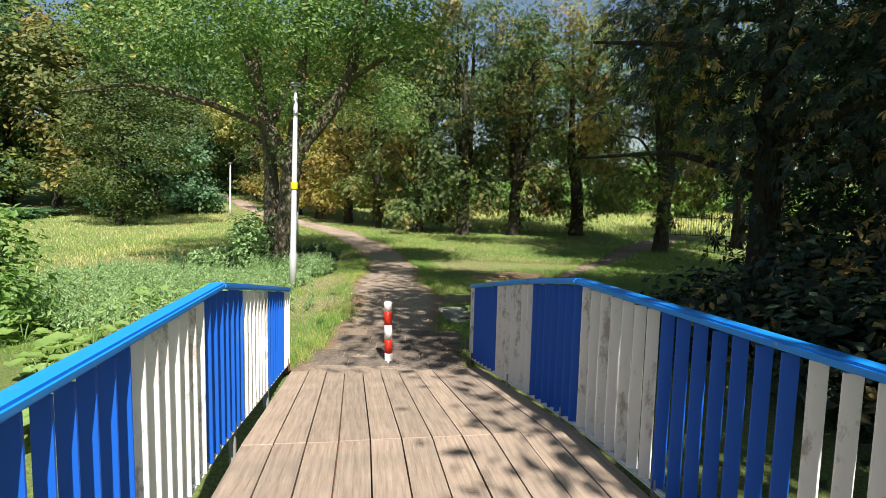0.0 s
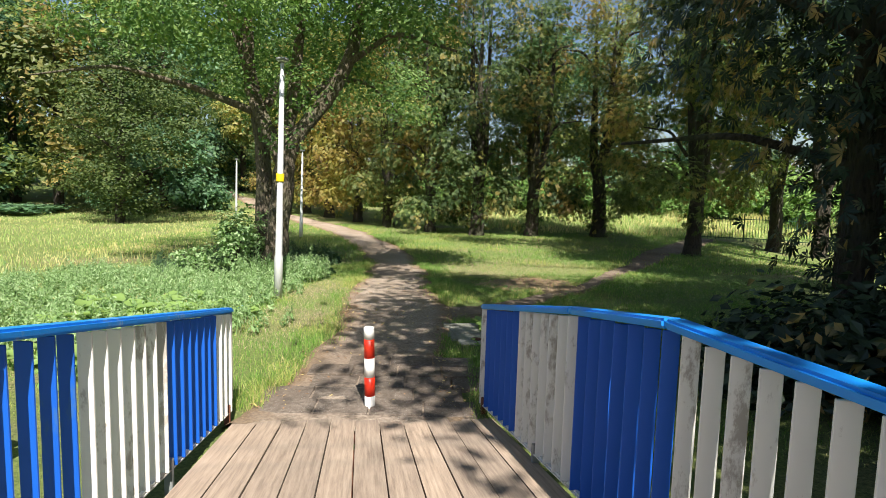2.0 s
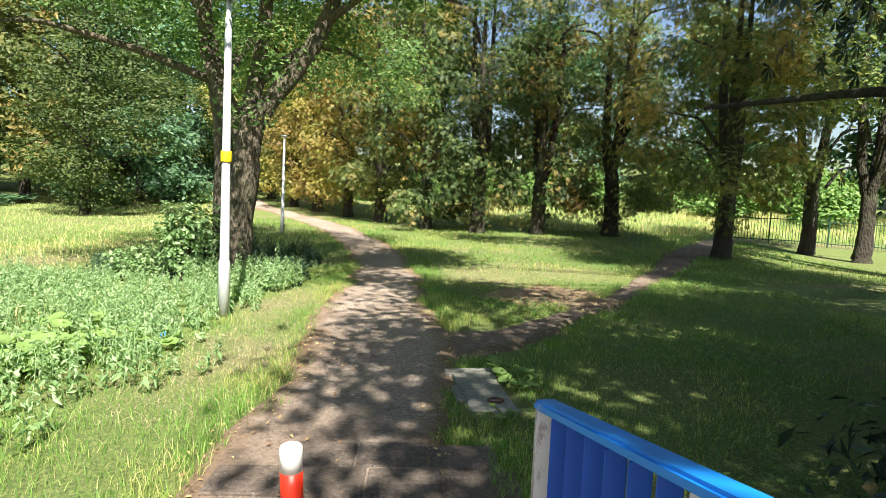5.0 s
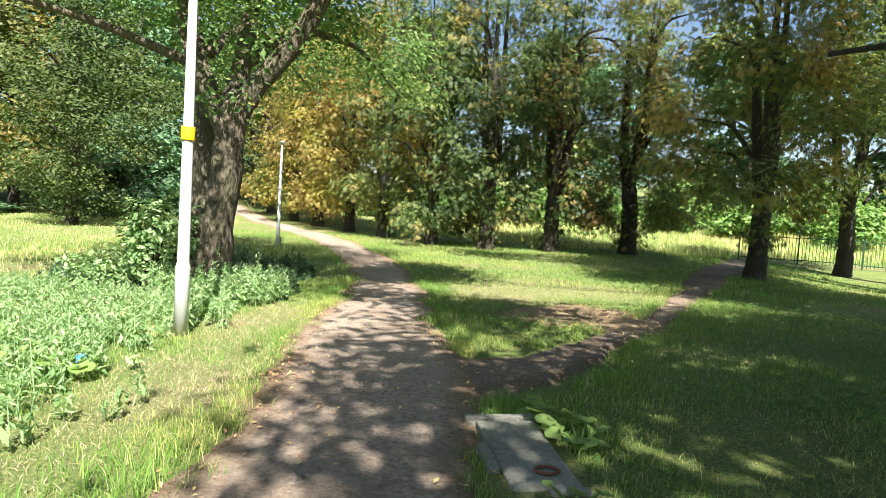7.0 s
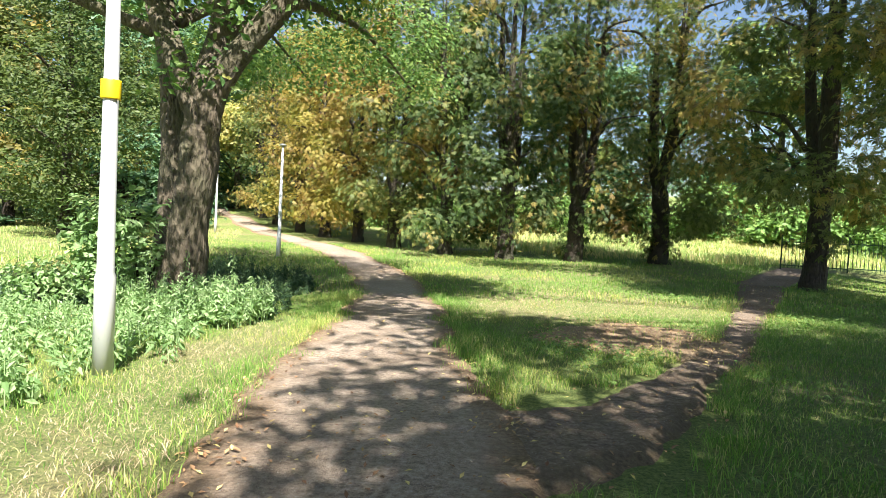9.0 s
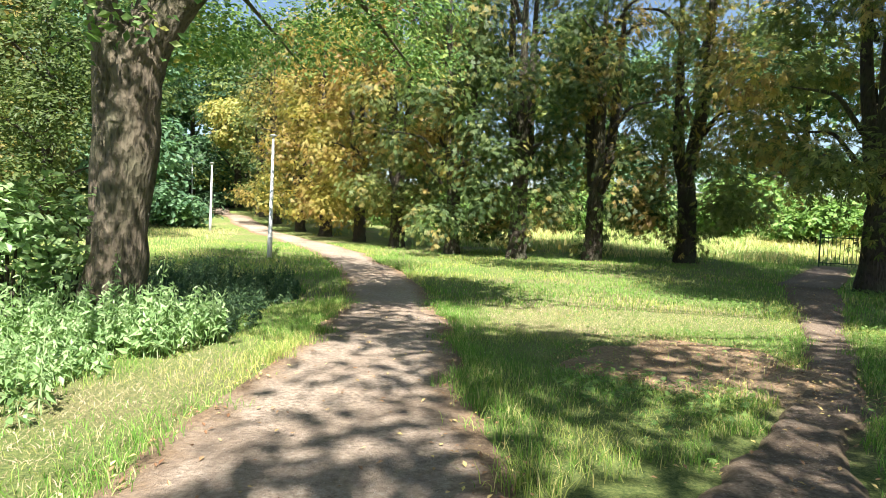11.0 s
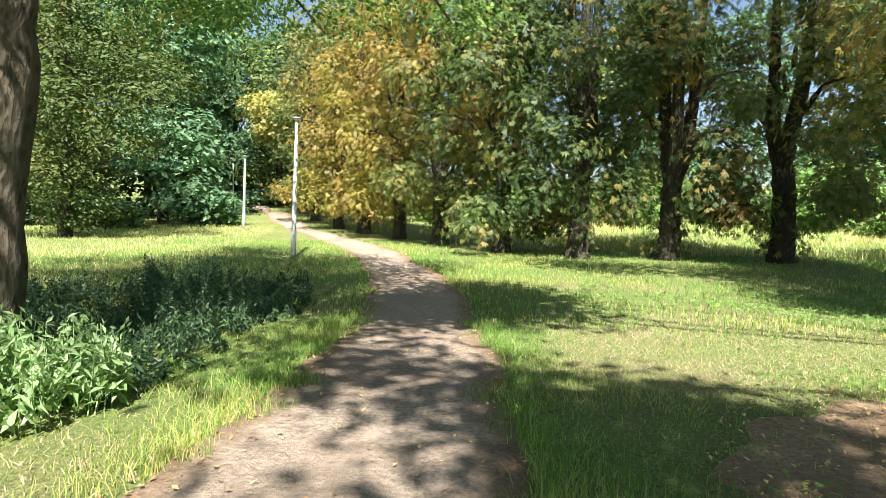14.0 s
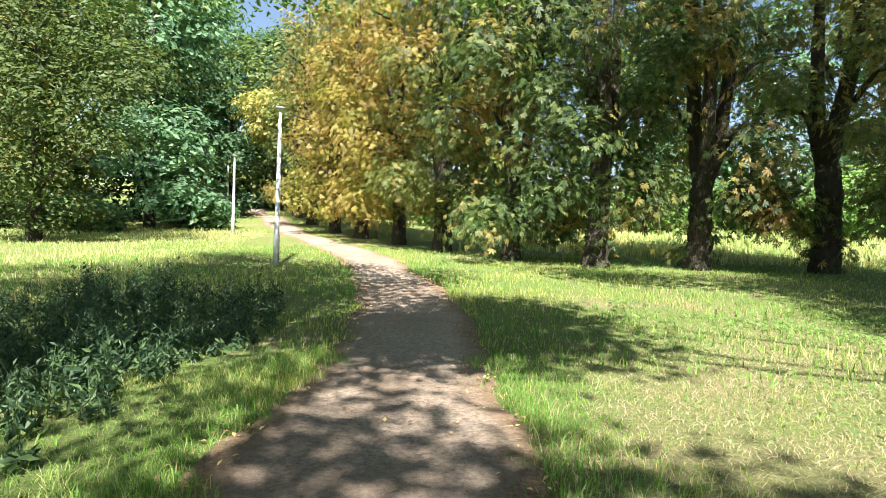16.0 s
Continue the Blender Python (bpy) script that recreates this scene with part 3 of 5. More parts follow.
def railing(line, label, first, turn):
    base = line[-1]
    ob = thing("bridge_railing", pose(base[0], base[1], base[2]), label, "railing", "railings of the footbridge")
    inv = ob.matrix_basis.inverted()
    length = sum(math.hypot(b[0] - a[0], b[1] - a[1]) for a, b in zip(line, line[1:]))
    meshes = {}
    # flat bars set across the line and turned a little, in blocks of blue and white
    order = first + (["w"] * 7 + ["b"] * 7) * 8
    d, k = 0.03, 0
    while d < length - 0.05 and k < len(order):
        (x, y, z0, z1), a = along(line, d)
        h = round(z1 - z0 - 0.03 - 0.06, 2)
        key = (order[k], h)
        if key not in meshes:
            meshes[key] = slat_mesh(h, M_BLUE if order[k] == "b" else M_WHITE)
        tilt = 0.8 * math.sin(k * 2.3)
        part("slat", meshes[key], None, ob, "", inv @ pose(x, y, z0 + 0.06, 0, tilt * 0.4, a - turn + tilt))
        d += 0.146
        k += 1
    # top rail and bottom rail, one length for each run
    for a, b in zip(line, line[1:]):
        l = math.hypot(b[0] - a[0], b[1] - a[1])
        for name, za, zb, half, hi, mat, lab in (("top_rail", a[3], b[3], 0.05, 0.022, M_BLUE_RAIL, "light blue flat top rail"), ("bottom_rail", a[2] + 0.05, b[2] + 0.05, 0.022, 0.016, M_WHITE, "white bottom rail")):
            bm = soft_box(-half, half, 0, math.hypot(l, zb - za), -hi, hi, 0.012, 2)
            part(name, bm, mat, ob, lab, inv @ look((a[0], a[1], za), (b[0], b[1], zb)) @ pose(0, 0, 0, -90, 0, 0))
    # the end post, rusted through its paint at the foot
    (x, y, z0, z1), a = along(line, 0.0)
    part("end_post", soft_box(-0.022, 0.022, -0.03, 0.03, 0.16, z1 - z0 - 0.02, 0.004), M_WHITE, ob, "white painted end post", inv @ pose(x, y, z0, 0, 0, a))
    # posts that carry the rails beside the deck
    d = 0.05
    while d < length:
        (x, y, z0, z1), a = along(line, d)
        bm = soft_box(-0.02, 0.02, -0.025, 0.025, -0.35, 0.12, 0.005)
        part("post_foot", bm, M_RUST if d < 0.1 else M_LAMP, ob, "grey steel post foot", inv @ pose(x, y, z0, 0, 0, a))
        d += 1.35
    return ob


railing(RAIL_L, "steel footbridge railing with blue and white painted bars", ["w"] * 3 + ["b"] * 7, 8)
railing(RAIL_R, "weathered footbridge railing in blue and white blocks, paint flaking", ["w"] + ["b"] * 6, 22)

# deck: two runs of lengthwise planks on beams
deck = thing("footbridge_deck", pose(-0.3, 4.1, -0.22), "weathered grey-brown wooden footbridge deck of lengthwise planks", "bridge deck")
dinv = deck.matrix_basis.inverted()


def deck_run(l0, r0, l1, r1, count, seed):
    rng = random.Random(seed)
    for k in range(count):
        f0, f1 = k / count, (k + 1) / count
        fm = (f0 + f1) / 2
        a = [l0[i] + (r0[i] - l0[i]) * fm for i in range(3)]
        b = [l1[i] + (r1[i] - l1[i]) * fm for i in range(3)]
        wid = math.hypot(r0[0] - l0[0], r0[1] - l0[1]) / count
        wid1 = math.hypot(r1[0] - l1[0], r1[1] - l1[1]) / count
        ln = math.dist(a, b)
        bm = soft_box(-0.5, 0.5, 0.004, ln - 0.004 - rng.uniform(0, 0.012), -0.05, 0.0, 0.004)
        for v in bm.verts:
            v.co.x *= (wid + (wid1 - wid) * v.co.y / ln) - 0.009 - 0.001 * rng.random()
        dz = rng.uniform(-0.004, 0.003)
        part("plank", bm, M_PLANK, deck, "", dinv @ Matrix.Translation((0, 0, dz)) @ look(a, b) @ pose(0, 0, 0, -90, 0, 0) )


DL = [(-0.1, -5.0, 0.0), (-0.9, 0.0, 0.0), (-1.45, 3.85, -0.21), (-1.9, 6.78, -0.6)]
DR = [(2.3, -4.6, 0.0), (1.65, 0.6, 0.0), (0.97, 4.32, -0.22), (0.34, 7.08, -0.615)]
for n in range(3):
    deck_run(DL[n], DR[n], DL[n + 1], DR[n + 1], 11, n)
for n in range(3):
    for f in (0.06, 0.5, 0.94):
        a = [DL[n][i] + (DR[n][i] - DL[n][i]) * f for i in range(3)]
        b = [DL[n + 1][i] + (DR[n + 1][i] - DL[n + 1][i]) * f for i in range(3)]
        bm = soft_box(-0.09, 0.09, 0, math.dist(a, b), -0.34, -0.056, 0.01)
        part("beam", bm, M_RUST, deck, "rusty steel beam under the planks", dinv @ look(a, b) @ pose(0, 0, 0, -90, 0, 0))

for n in range(3):
    quad = [Vector(p) for p in (DL[n], DR[n], DR[n + 1], DL[n + 1])]
    mid = sum(quad, Vector()) / 4
    bm = bmesh.new()
    low = [bm.verts.new(p * 0.98 + mid * 0.02 + Vector((0, 0, -0.085))) for p in quad]
    top = [bm.verts.new(p * 0.98 + mid * 0.02 + Vector((0, 0, -0.062))) for p in quad]
    bm.faces.new(top)
    bm.faces.new(low[::-1])
    for i in range(4):
        bm.faces.new((low[i], low[(i + 1) % 4], top[(i + 1) % 4], top[i]))
    part("sub_floor", bm, M_RUST, deck, "dark boarding under the planks", dinv)
for n in range(1, 4):
    a, b = Vector(DL[n]), Vector(DR[n])
    bm = soft_box(-0.08, 0.08, 0, (b - a).length, -0.2, -0.054, 0.01)
    part("beam", bm, M_RUST, deck, "rusty steel beam under the planks", dinv @ look(a, b) @ pose(0, 0, 0, -90, 0, 0))

# bollard behind the bridge's end
bol = thing("bollard", pose(-0.8, 7.2, ground_z(-0.8, 7.2), 0, -1.5, 0), "red and white banded steel bollard in the path", "bollard")
zs = [-0.1, 0.13, 0.31, 0.49, 0.67, 0.78]
for k, (a, b) in enumerate(zip(zs, zs[1:])):
    prof = [(0.049, a), (0.049, b)] if k < 4 else [(0.049, a), (0.049, b - 0.008), (0.043, b)]
    part("band", turned(prof, 24), M_POST_WHITE if k % 2 == 0 else M_RED, bol, "white band" if k % 2 == 0 else "red band")

# ---- lamps ----


def street_lamp(x, y, h, label, band, lean=0.0):
    ob = thing("street_lamp", pose(x, y, ground_z(x, y) - 0.05, 0, lean, 0), label, "street lamp", "lamps along the footpath")
    part("pole", turned([(0.085, 0), (0.085, 0.9), (0.07, 0.95), (0.046, h - 0.25), (0.035, h - 0.24), (0.035, h)], 16), M_GALV, ob)
    head = part("head", turned([(0.04, h - 0.02), (0.07, h), (0.115, h + 0.02), (0.135, h + 0.04), (0.12, h + 0.07), (0.04, h + 0.09)], 20), M_LAMP, ob, "flat grey lamp head")
    part("diffuser", turned([(0.075, h - 0.003), (0.1, h + 0.008), (0.1, h + 0.014)], 20), M_POST_WHITE, head, "pale lamp diffuser")
    if band:
        part("band", turned([(0.078, 2.42), (0.08, 2.43), (0.08, 2.57), (0.078, 2.58)], 16), M_BAND, ob, "yellow band round the pole")
    return ob


street_lamp(-3.8, 13.55, 4.75, "galvanised park lamp with a yellow band round its pole", True, 1.2)
street_lamp(-8.4, 30.8, 4.3, "galvanised park lamp beside the path bend", False, 1.0)
street_lamp(-16.75, 43.2, 4.0, "galvanised park lamp at the foot of the rise", False, 1.0)
street_lamp(-27.0, 60.4, 4.5, "distant park lamp under the trees", False)

# ---- trees ----


def chestnut_limbs(rng, h, r, fork):
    lean = rng.uniform(-0.2, 0.2)
    limbs = [[(0, 0, -0.2, r * 1.4), (0, 0, 0.3, r * 1.08), (0.03, 0, 1.2, r * 0.95), (lean * 0.5, 0, fork, r * 0.9), (lean, 0.05, fork + 0.6, r * 0.6), (lean, 0.05, fork + 1.2, 0.02)]]
    for k in range(3):
        a = rng.uniform(0, 0.8) + k * 2.1
        o = rng.uniform(0.35, 0.8)
        limbs.append([(lean * 0.7, 0, fork, r * 0.7), (lean + o * 0.6 * math.cos(a), o * 0.6 * math.sin(a), fork + 1.3, r * 0.62), (o * 1.1 * math.cos(a), o * 1.1 * math.sin(a), h * 0.5, r * 0.46), (o * 1.4 * math.cos(a), o * 1.4 * math.sin(a), h * 0.9, r * 0.08)])
    for k in range(9):
        a = rng.uniform(0, 6.28)
        z0 = fork + 0.4 + k * h * 0.06
        l = rng.uniform(1.6, 2.8)
        limbs.append([(0.5 * math.cos(a), 0.5 * math.sin(a), z0, r * 0.24), (l * 0.5 * math.cos(a), l * 0.5 * math.sin(a), z0 + l * 0.4, r * 0.17), (l * math.cos(a), l * math.sin(a), z0 + l * 0.45, r * 0.05)])
    return limbs


def chestnut(x, y, h, r, mat, seed, low=1.3, wide=2.4, count=5000, label="horse chestnut with browning leaves in a row along the meadow"):
    rng = np.random.default_rng(seed)
    blobs = []
    for k in range(22):
        z = low + 1.2 + (h - low - 1.6) * (k / 21) ** 0.9
        spread = wide * (0.75 + 0.4 * math.sin(math.pi * min(1, (z - low) / (h - low) + 0.15)))
        a = k * 2.4 + rng.uniform(-0.5, 0.5)
        o = rng.uniform(0.5, 0.85) * spread
        rr = rng.uniform(0.34, 0.5) * spread
        blobs.append((o * math.cos(a), o * math.sin(a), z, rr, rr, rng.uniform(0.7, 1.2)))
    for k in range(5):
        a = rng.uniform(0, 6.28)
        o = wide * rng.uniform(0.6, 1.05)
        blobs.append((o * math.cos(a), o * math.sin(a), low + rng.uniform(0.1, 1.2), 0.9, 0.9, 0.8))
    # shoots from the foot and the trunk
    for k in range(4):
        a = rng.uniform(0, 6.28)
        blobs.append((0.4 * math.cos(a), 0.4 * math.sin(a), rng.uniform(0.5, low + 0.6), 0.4, 0.4, 0.5))
    return tree("chestnut_tree", x, y, chestnut_limbs(rng, h, r, rng.uniform(2.0, 3.2)), blobs, count, 0.18, mat, M_BARK_DARK, label, "row of chestnuts", seed, per=9, spread=0.36, palmate=True)


ROW = [(7.25, 35.3, 13.5, 0.38, M_CHEST, 1.6), (3.5, 34.8, 13.5, 0.36, M_CHEST_DARK, 1.2), (0.4, 34.3, 14, 0.36, M_CHEST_DARK, 1.3), (-2.3, 35.4, 13, 0.3, M_CHEST_DARK, 1.2), (-5.0, 37.6, 13.5, 0.32, M_CHEST, 1.8), (-7.5, 40.8, 13, 0.3, M_CHEST_GOLD, 1.4), (-10.1, 43.6, 13, 0.34, M_CHEST_GOLD, 1.5), (-12.6, 46.6, 13, 0.3, M_CHEST_GOLD, 1.5), (-15.6, 50.6, 14, 0.3, M_CHEST, 1.5), (-18.5, 55.5, 14, 0.3, M_CHEST_DARK, 1.5)]
for k, (x, y, h, r, m, low) in enumerate(ROW):
    chestnut(x, y, h, r, m, 20 + k, low, 2.3, 9200 if k < 7 else 5500)
chestnut(9.5, 27.2, 13, 0.32, M_CHEST, 40, 2.6, 3.0, 12000, "horse chestnut with rusty leaves beside the dirt trail")
for k, (x, y, h) in enumerate([(14.8, 31.0, 13), (15.4, 28.3, 14)]):
    rng = np.random.default_rng(60 + k)
    tree("park_tree", x, y, chestnut_limbs(rng, h, 0.3, 2.6), [(0, 0, 8, 3, 3, 2.2), (1.5, 0.5, 10, 2.5, 2.5, 2), (-1.6, -0.6, 6.6, 2.2, 2.0, 1.6), (0.5, 1, 11.5, 2, 2, 1.5)], 7000, 0.2, M_WOOD_LEAF, M_BARK_DARK, "slender dark-trunked tree near the park fence", "", 60 + k)

# the forked tree beside the first lamp
tree("forked_tree", -5.2, 17.6,
     [[(-0.16, 0, -0.3, 0.52), (-0.1, 0, 0.3, 0.37), (0.02, 0, 1.4, 0.29), (0.2, 0, 2.9, 0.28), (0.3, 0, 3.6, 0.26), (0.32, 0.1, 4.2, 0.02)],
      [(0.25, 0, 3.3, 0.23), (0.75, 0.1, 4.2, 0.2), (1.5, 0.2, 5.1, 0.19), (1.95, 0.4, 6.2, 0.17), (2.3, 0.7, 8.5, 0.1), (3.0, 1.0, 11.5, 0.04)],
      [(0.2, 0, 3.2, 0.22), (-0.3, 0.15, 4.1, 0.19), (-0.9, 0.5, 5.2, 0.18), (-1.1, 0.8, 8.0, 0.12), (-1.3, 1.0, 12.0, 0.05)],
      [(0.1, 0.1, 3.3, 0.2), (0.3, 0.6, 5.0, 0.17), (0.4, 1.2, 8.0, 0.1), (0.5, 1.5, 12, 0.04)],
      [(-0.8, 0.4, 4.6, 0.1), (-2.4, 0.2, 5.2, 0.08), (-4.2, -0.4, 5.6, 0.05), (-6.0, -1.0, 5.2, 0.02)],
      [(-0.4, 0.5, 4.8, 0.12), (-1.0, 4.0, 6.5, 0.09), (-1.4, 7.0, 6.6, 0.05), (-1.0, 10.0, 5.8, 0.02)],
      [(0.3, 0.5, 4.6, 0.13), (0.9, 2.6, 5.9, 0.1), (1.6, 5.2, 6.2, 0.06), (2.4, 8.0, 5.4, 0.02)],
      [(1.9, 0.3, 5.9, 0.09), (3.2, -0.2, 6.6, 0.06), (4.8, -0.8, 6.0, 0.03)],
      [(-0.62, 0.6, -0.3, 0.36), (-0.6, 0.62, 0.4, 0.27), (-0.55, 0.7, 3.0, 0.22), (-0.95, 0.9, 5.5, 0.18), (-2.2, 1.0, 9, 0.1)]],
     # lumps with y below -3 are unseen, added to shade the bank
     [(0, 1, 9.5, 3.6, 3.2, 2.4), (2.4, 0.8, 8.2, 2.4, 2.2, 1.6), (-2.6, 0.4, 7.6, 2.6, 2.4, 1.6), (3.6, -0.6, 6.9, 1.6, 1.5, 0.9), (0.4, 1.5, 12, 2.6, 2.6, 1.6), (-4.0, 1.5, 9.5, 2.2, 2.2, 1.5), (0.7, 0.2, 5.2, 0.9, 0.8, 0.6), (-1.2, 0.8, 5.6, 1.2, 1.0, 0.7), (0.2, -0.3, 3.9, 0.5, 0.4, 0.35), (1.0, 3.4, 6.8, 1.7, 1.8, 0.9), (2.0, 6.4, 6.3, 1.6, 1.8, 0.9), (-1.2, 5.2, 7.6, 2.0, 1.8, 1.1), (2.6, 8.4, 5.6, 0.9, 1.0, 0.6), (-3.0, 6.5, 8.0, 1.8, 1.8, 1.0), (-1.0, -2.5, 6.8, 1.8, 1.6, 1.0), (-3.4, -1.6, 6.8, 1.8, 1.6, 1.0), (0.6, -1.2, 7.2, 1.4, 1.2, 0.8), (2.3, -5.0, 7.8, 1.5, 1.4, 0.8), (0.5, -4.6, 8.0, 1.7, 1.5, 0.9), (3.4, -3.4, 8.0, 1.2, 1.2, 0.7), (-2.6, 7.0, 5.7, 1.7, 1.6, 0.8), (-0.6, 8.8, 6.3, 1.9, 1.5, 0.8), (-3.4, 9.4, 6.8, 1.8, 1.6, 0.9)],
     50000, 0.15, M_FORK, M_BARK, "large forked tree with furrowed bark beside a lamp", seed=70, spread=0.4)

# tall light-green tree at the wood's edge
tree("alder_tree", -20.3, 35.0,
     [[(0, 0, -0.3, 0.3), (0.1, 0, 2, 0.24), (0.2, 0.2, 6, 0.18), (0.2, 0.2, 12, 0.05)]] + [[(0.1, 0.1, 2 + k, 0.09), (1.4 * math.cos(k * 2.2), 1.4 * math.sin(k * 2.2), 3 + k, 0.06), (2.8 * math.cos(k * 2.2), 2.8 * math.sin(k * 2.2), 3.4 + k, 0.02)] for k in range(7)],
     [(1.6, -1.2, 5.2, 2.2, 2.0, 1.5), (0, 0, 7.5, 2.9, 2.9, 2.0), (-1.8, 0.5, 6.0, 2.2, 2.2, 1.8), (1.0, 0.8, 9.6, 2.4, 2.4, 1.8), (3.4, -1.0, 4.2, 1.8, 1.5, 1.1), (4.4, -0.6, 6.0, 1.9, 1.7, 1.3), (0.6, -1.6, 2.6, 1.8, 1.6, 1.0), (-1.4, -0.6, 3.0, 2.0, 1.8, 1.4), (0.4, 0.4, 1.4, 2.0, 1.6, 1.0), (0.2, 0, 11.6, 2.4, 2.2, 1.8), (3.0, 0.0, 7.6, 1.8, 1.8, 1.4), (-1.0, 0, 13.5, 2.2, 2.0, 1.6)],
     22000, 0.2, M_ALDER, M_BARK_DARK, "tall light green alder at the edge of the meadow", seed=71, spread=0.38)

# broad-leaved tree beside the bridge, shade put into its dark leaf colour
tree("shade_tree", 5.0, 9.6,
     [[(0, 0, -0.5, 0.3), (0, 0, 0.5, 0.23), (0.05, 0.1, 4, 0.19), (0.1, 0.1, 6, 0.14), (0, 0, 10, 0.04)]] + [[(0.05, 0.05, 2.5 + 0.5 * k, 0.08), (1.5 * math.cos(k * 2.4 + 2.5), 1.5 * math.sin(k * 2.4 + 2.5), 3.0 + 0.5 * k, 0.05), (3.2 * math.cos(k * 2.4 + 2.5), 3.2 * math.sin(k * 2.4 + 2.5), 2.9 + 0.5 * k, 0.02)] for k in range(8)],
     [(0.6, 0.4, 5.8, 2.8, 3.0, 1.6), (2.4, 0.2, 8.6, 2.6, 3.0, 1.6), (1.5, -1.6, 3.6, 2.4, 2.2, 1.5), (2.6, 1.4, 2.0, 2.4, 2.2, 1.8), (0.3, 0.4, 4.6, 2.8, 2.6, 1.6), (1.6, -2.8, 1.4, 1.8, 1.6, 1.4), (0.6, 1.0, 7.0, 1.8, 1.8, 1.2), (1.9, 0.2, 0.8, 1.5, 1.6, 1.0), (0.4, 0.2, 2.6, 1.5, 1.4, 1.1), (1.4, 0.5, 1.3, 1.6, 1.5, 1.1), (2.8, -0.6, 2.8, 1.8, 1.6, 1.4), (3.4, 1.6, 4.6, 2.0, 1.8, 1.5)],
     12500, 0.17, M_SHADE_TONED_LEAF, M_BARK_DARK, "chestnut beside the footbridge, leaves coloured dark for shade, a few browning", seed=72, per=9, spread=0.36, palmate=True)
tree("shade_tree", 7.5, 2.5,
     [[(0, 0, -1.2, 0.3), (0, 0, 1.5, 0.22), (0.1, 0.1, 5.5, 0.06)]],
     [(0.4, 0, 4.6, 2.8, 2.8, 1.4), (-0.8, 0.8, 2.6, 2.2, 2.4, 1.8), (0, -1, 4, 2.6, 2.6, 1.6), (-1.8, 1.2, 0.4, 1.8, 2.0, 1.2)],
     4500, 0.19, M_SHADE_TONED_LEAF, M_BARK_DARK, "chestnut on the brook's bank, leaves coloured dark for shade", seed=73, per=9, spread=0.36, palmate=True)

# woods round the meadow


def wood_proto(name, h, w, mat, seed, count, size, low):
    rng = np.random.default_rng(seed)
    blobs = [(0, 0, h * 0.7, w, w, h * 0.22)]
    for k in range(14):
        a, z = rng.uniform(0, 6.28), rng.uniform(low + 1, h * 0.95)
        o = w * rng.uniform(0.35, 0.8) * (1.15 - 0.6 * z / h)
        rr = w * rng.uniform(0.35, 0.55)
        blobs.append((o * math.cos(a), o * math.sin(a), z, rr, rr, rr * 0.75))
    limbs = [[(0, 0, -0.3, 0.34), (0, 0, h * 0.3, 0.26), (0.2, 0.1, h * 0.9, 0.05)]]
    for k in range(6):
        a, z = rng.uniform(0, 6.28), h * (0.2 + 0.09 * k)
        limbs.append([(0, 0, z, 0.12), (w * 0.7 * math.cos(a), w * 0.7 * math.sin(a), z + w * 0.5, 0.03)])
    return tree(name, 0, 0, limbs, blobs, count, size, mat, M_BARK_DARK, "tall green woodland tree at the meadow's edge", "woods", seed, z=0.05, spread=0.55)


protos = [wood_proto("woodland_tree", 16, 4.2, M_WOOD_LEAF, 80, 8000, 0.44, 0.2), wood_proto("woodland_tree", 17, 4.6, M_MAPLE, 81, 8500, 0.44, 0.0), wood_proto("woodland_tree", 15, 4.0, M_BROWN_WOOD, 82, 8500, 0.44, 0.3), wood_proto("woodland_tree", 16, 4.4, M_WOOD_LEAF, 83, 4200, 0.62, 0.0)]
WOODS = [(-23.5, 46, 1, 1.0), (-29, 42, 2, 0.95), (-34, 40, 0, 1.05), (-27, 50, 0, 1.1), (-40, 38, 2, 1.0), (-46, 34, 0, 1.1), (-31, 55, 1, 1.15), (-52, 28, 1, 1.1), (-37, 48, 0, 1.2), (-44, 44, 0, 1.25), (-56, 20, 0, 1.1), (-35, 64, 0, 1.1), (-24, 63, 0, 1.0),
         (-30, 78, 0, 1.2), (-41, 76, 1, 1.2), (-21, 72, 0, 1.2), (-36, 92, 0, 1.3), (-48, 60, 0, 1.3), (-14, 66, 0, 1.1), (-48, 92, 0, 1.3), (-26, 96, 0, 1.3),
         (-31, 68, 0, 1.35), (-44, 84, 1, 1.4), (-20, 84, 0, 1.3), (-52, 50, 0, 1.3), (-30, 112, 0, 1.5), (-44, 108, 0, 1.5), (-60, 70, 0, 1.5),
         (-4, 62, 0, 1.1), (5, 60, 0, 1.0), (14, 63, 1, 1.0), (24, 60, 0, 1.1), (33, 52, 0, 1.1), (40, 44, 1, 1.1), (-8, 76, 0, 1.3), (10, 78, 0, 1.3), (28, 74, 0, 1.3), (44, 58, 0, 1.2), (50, 34, 0, 1.1),
         (-60, 8, 0, 1.2), (-25, -28, 0, 1.1), (0, -34, 1, 1.1), (24, -26, 0, 1.1), (44, 14, 0, 1.1)]
for k, (x, y, which, sc) in enumerate(WOODS):
    src = protos[3 if k >= 21 and which == 0 else which]
    z = ground_z(x, y)
    if k < 3 or k == 21:
        src = protos[{0: 1, 1: 2, 2: 0, 21: 3}[k]]
        src.matrix_basis = pose(x, y, z - 0.05, 0, 0, 40 * k)
        continue
    o = copy_thing(src, pose(x, y, z - 0.05, 0, 0, (k * 77) % 360))
    o.scale = (sc, sc, sc)
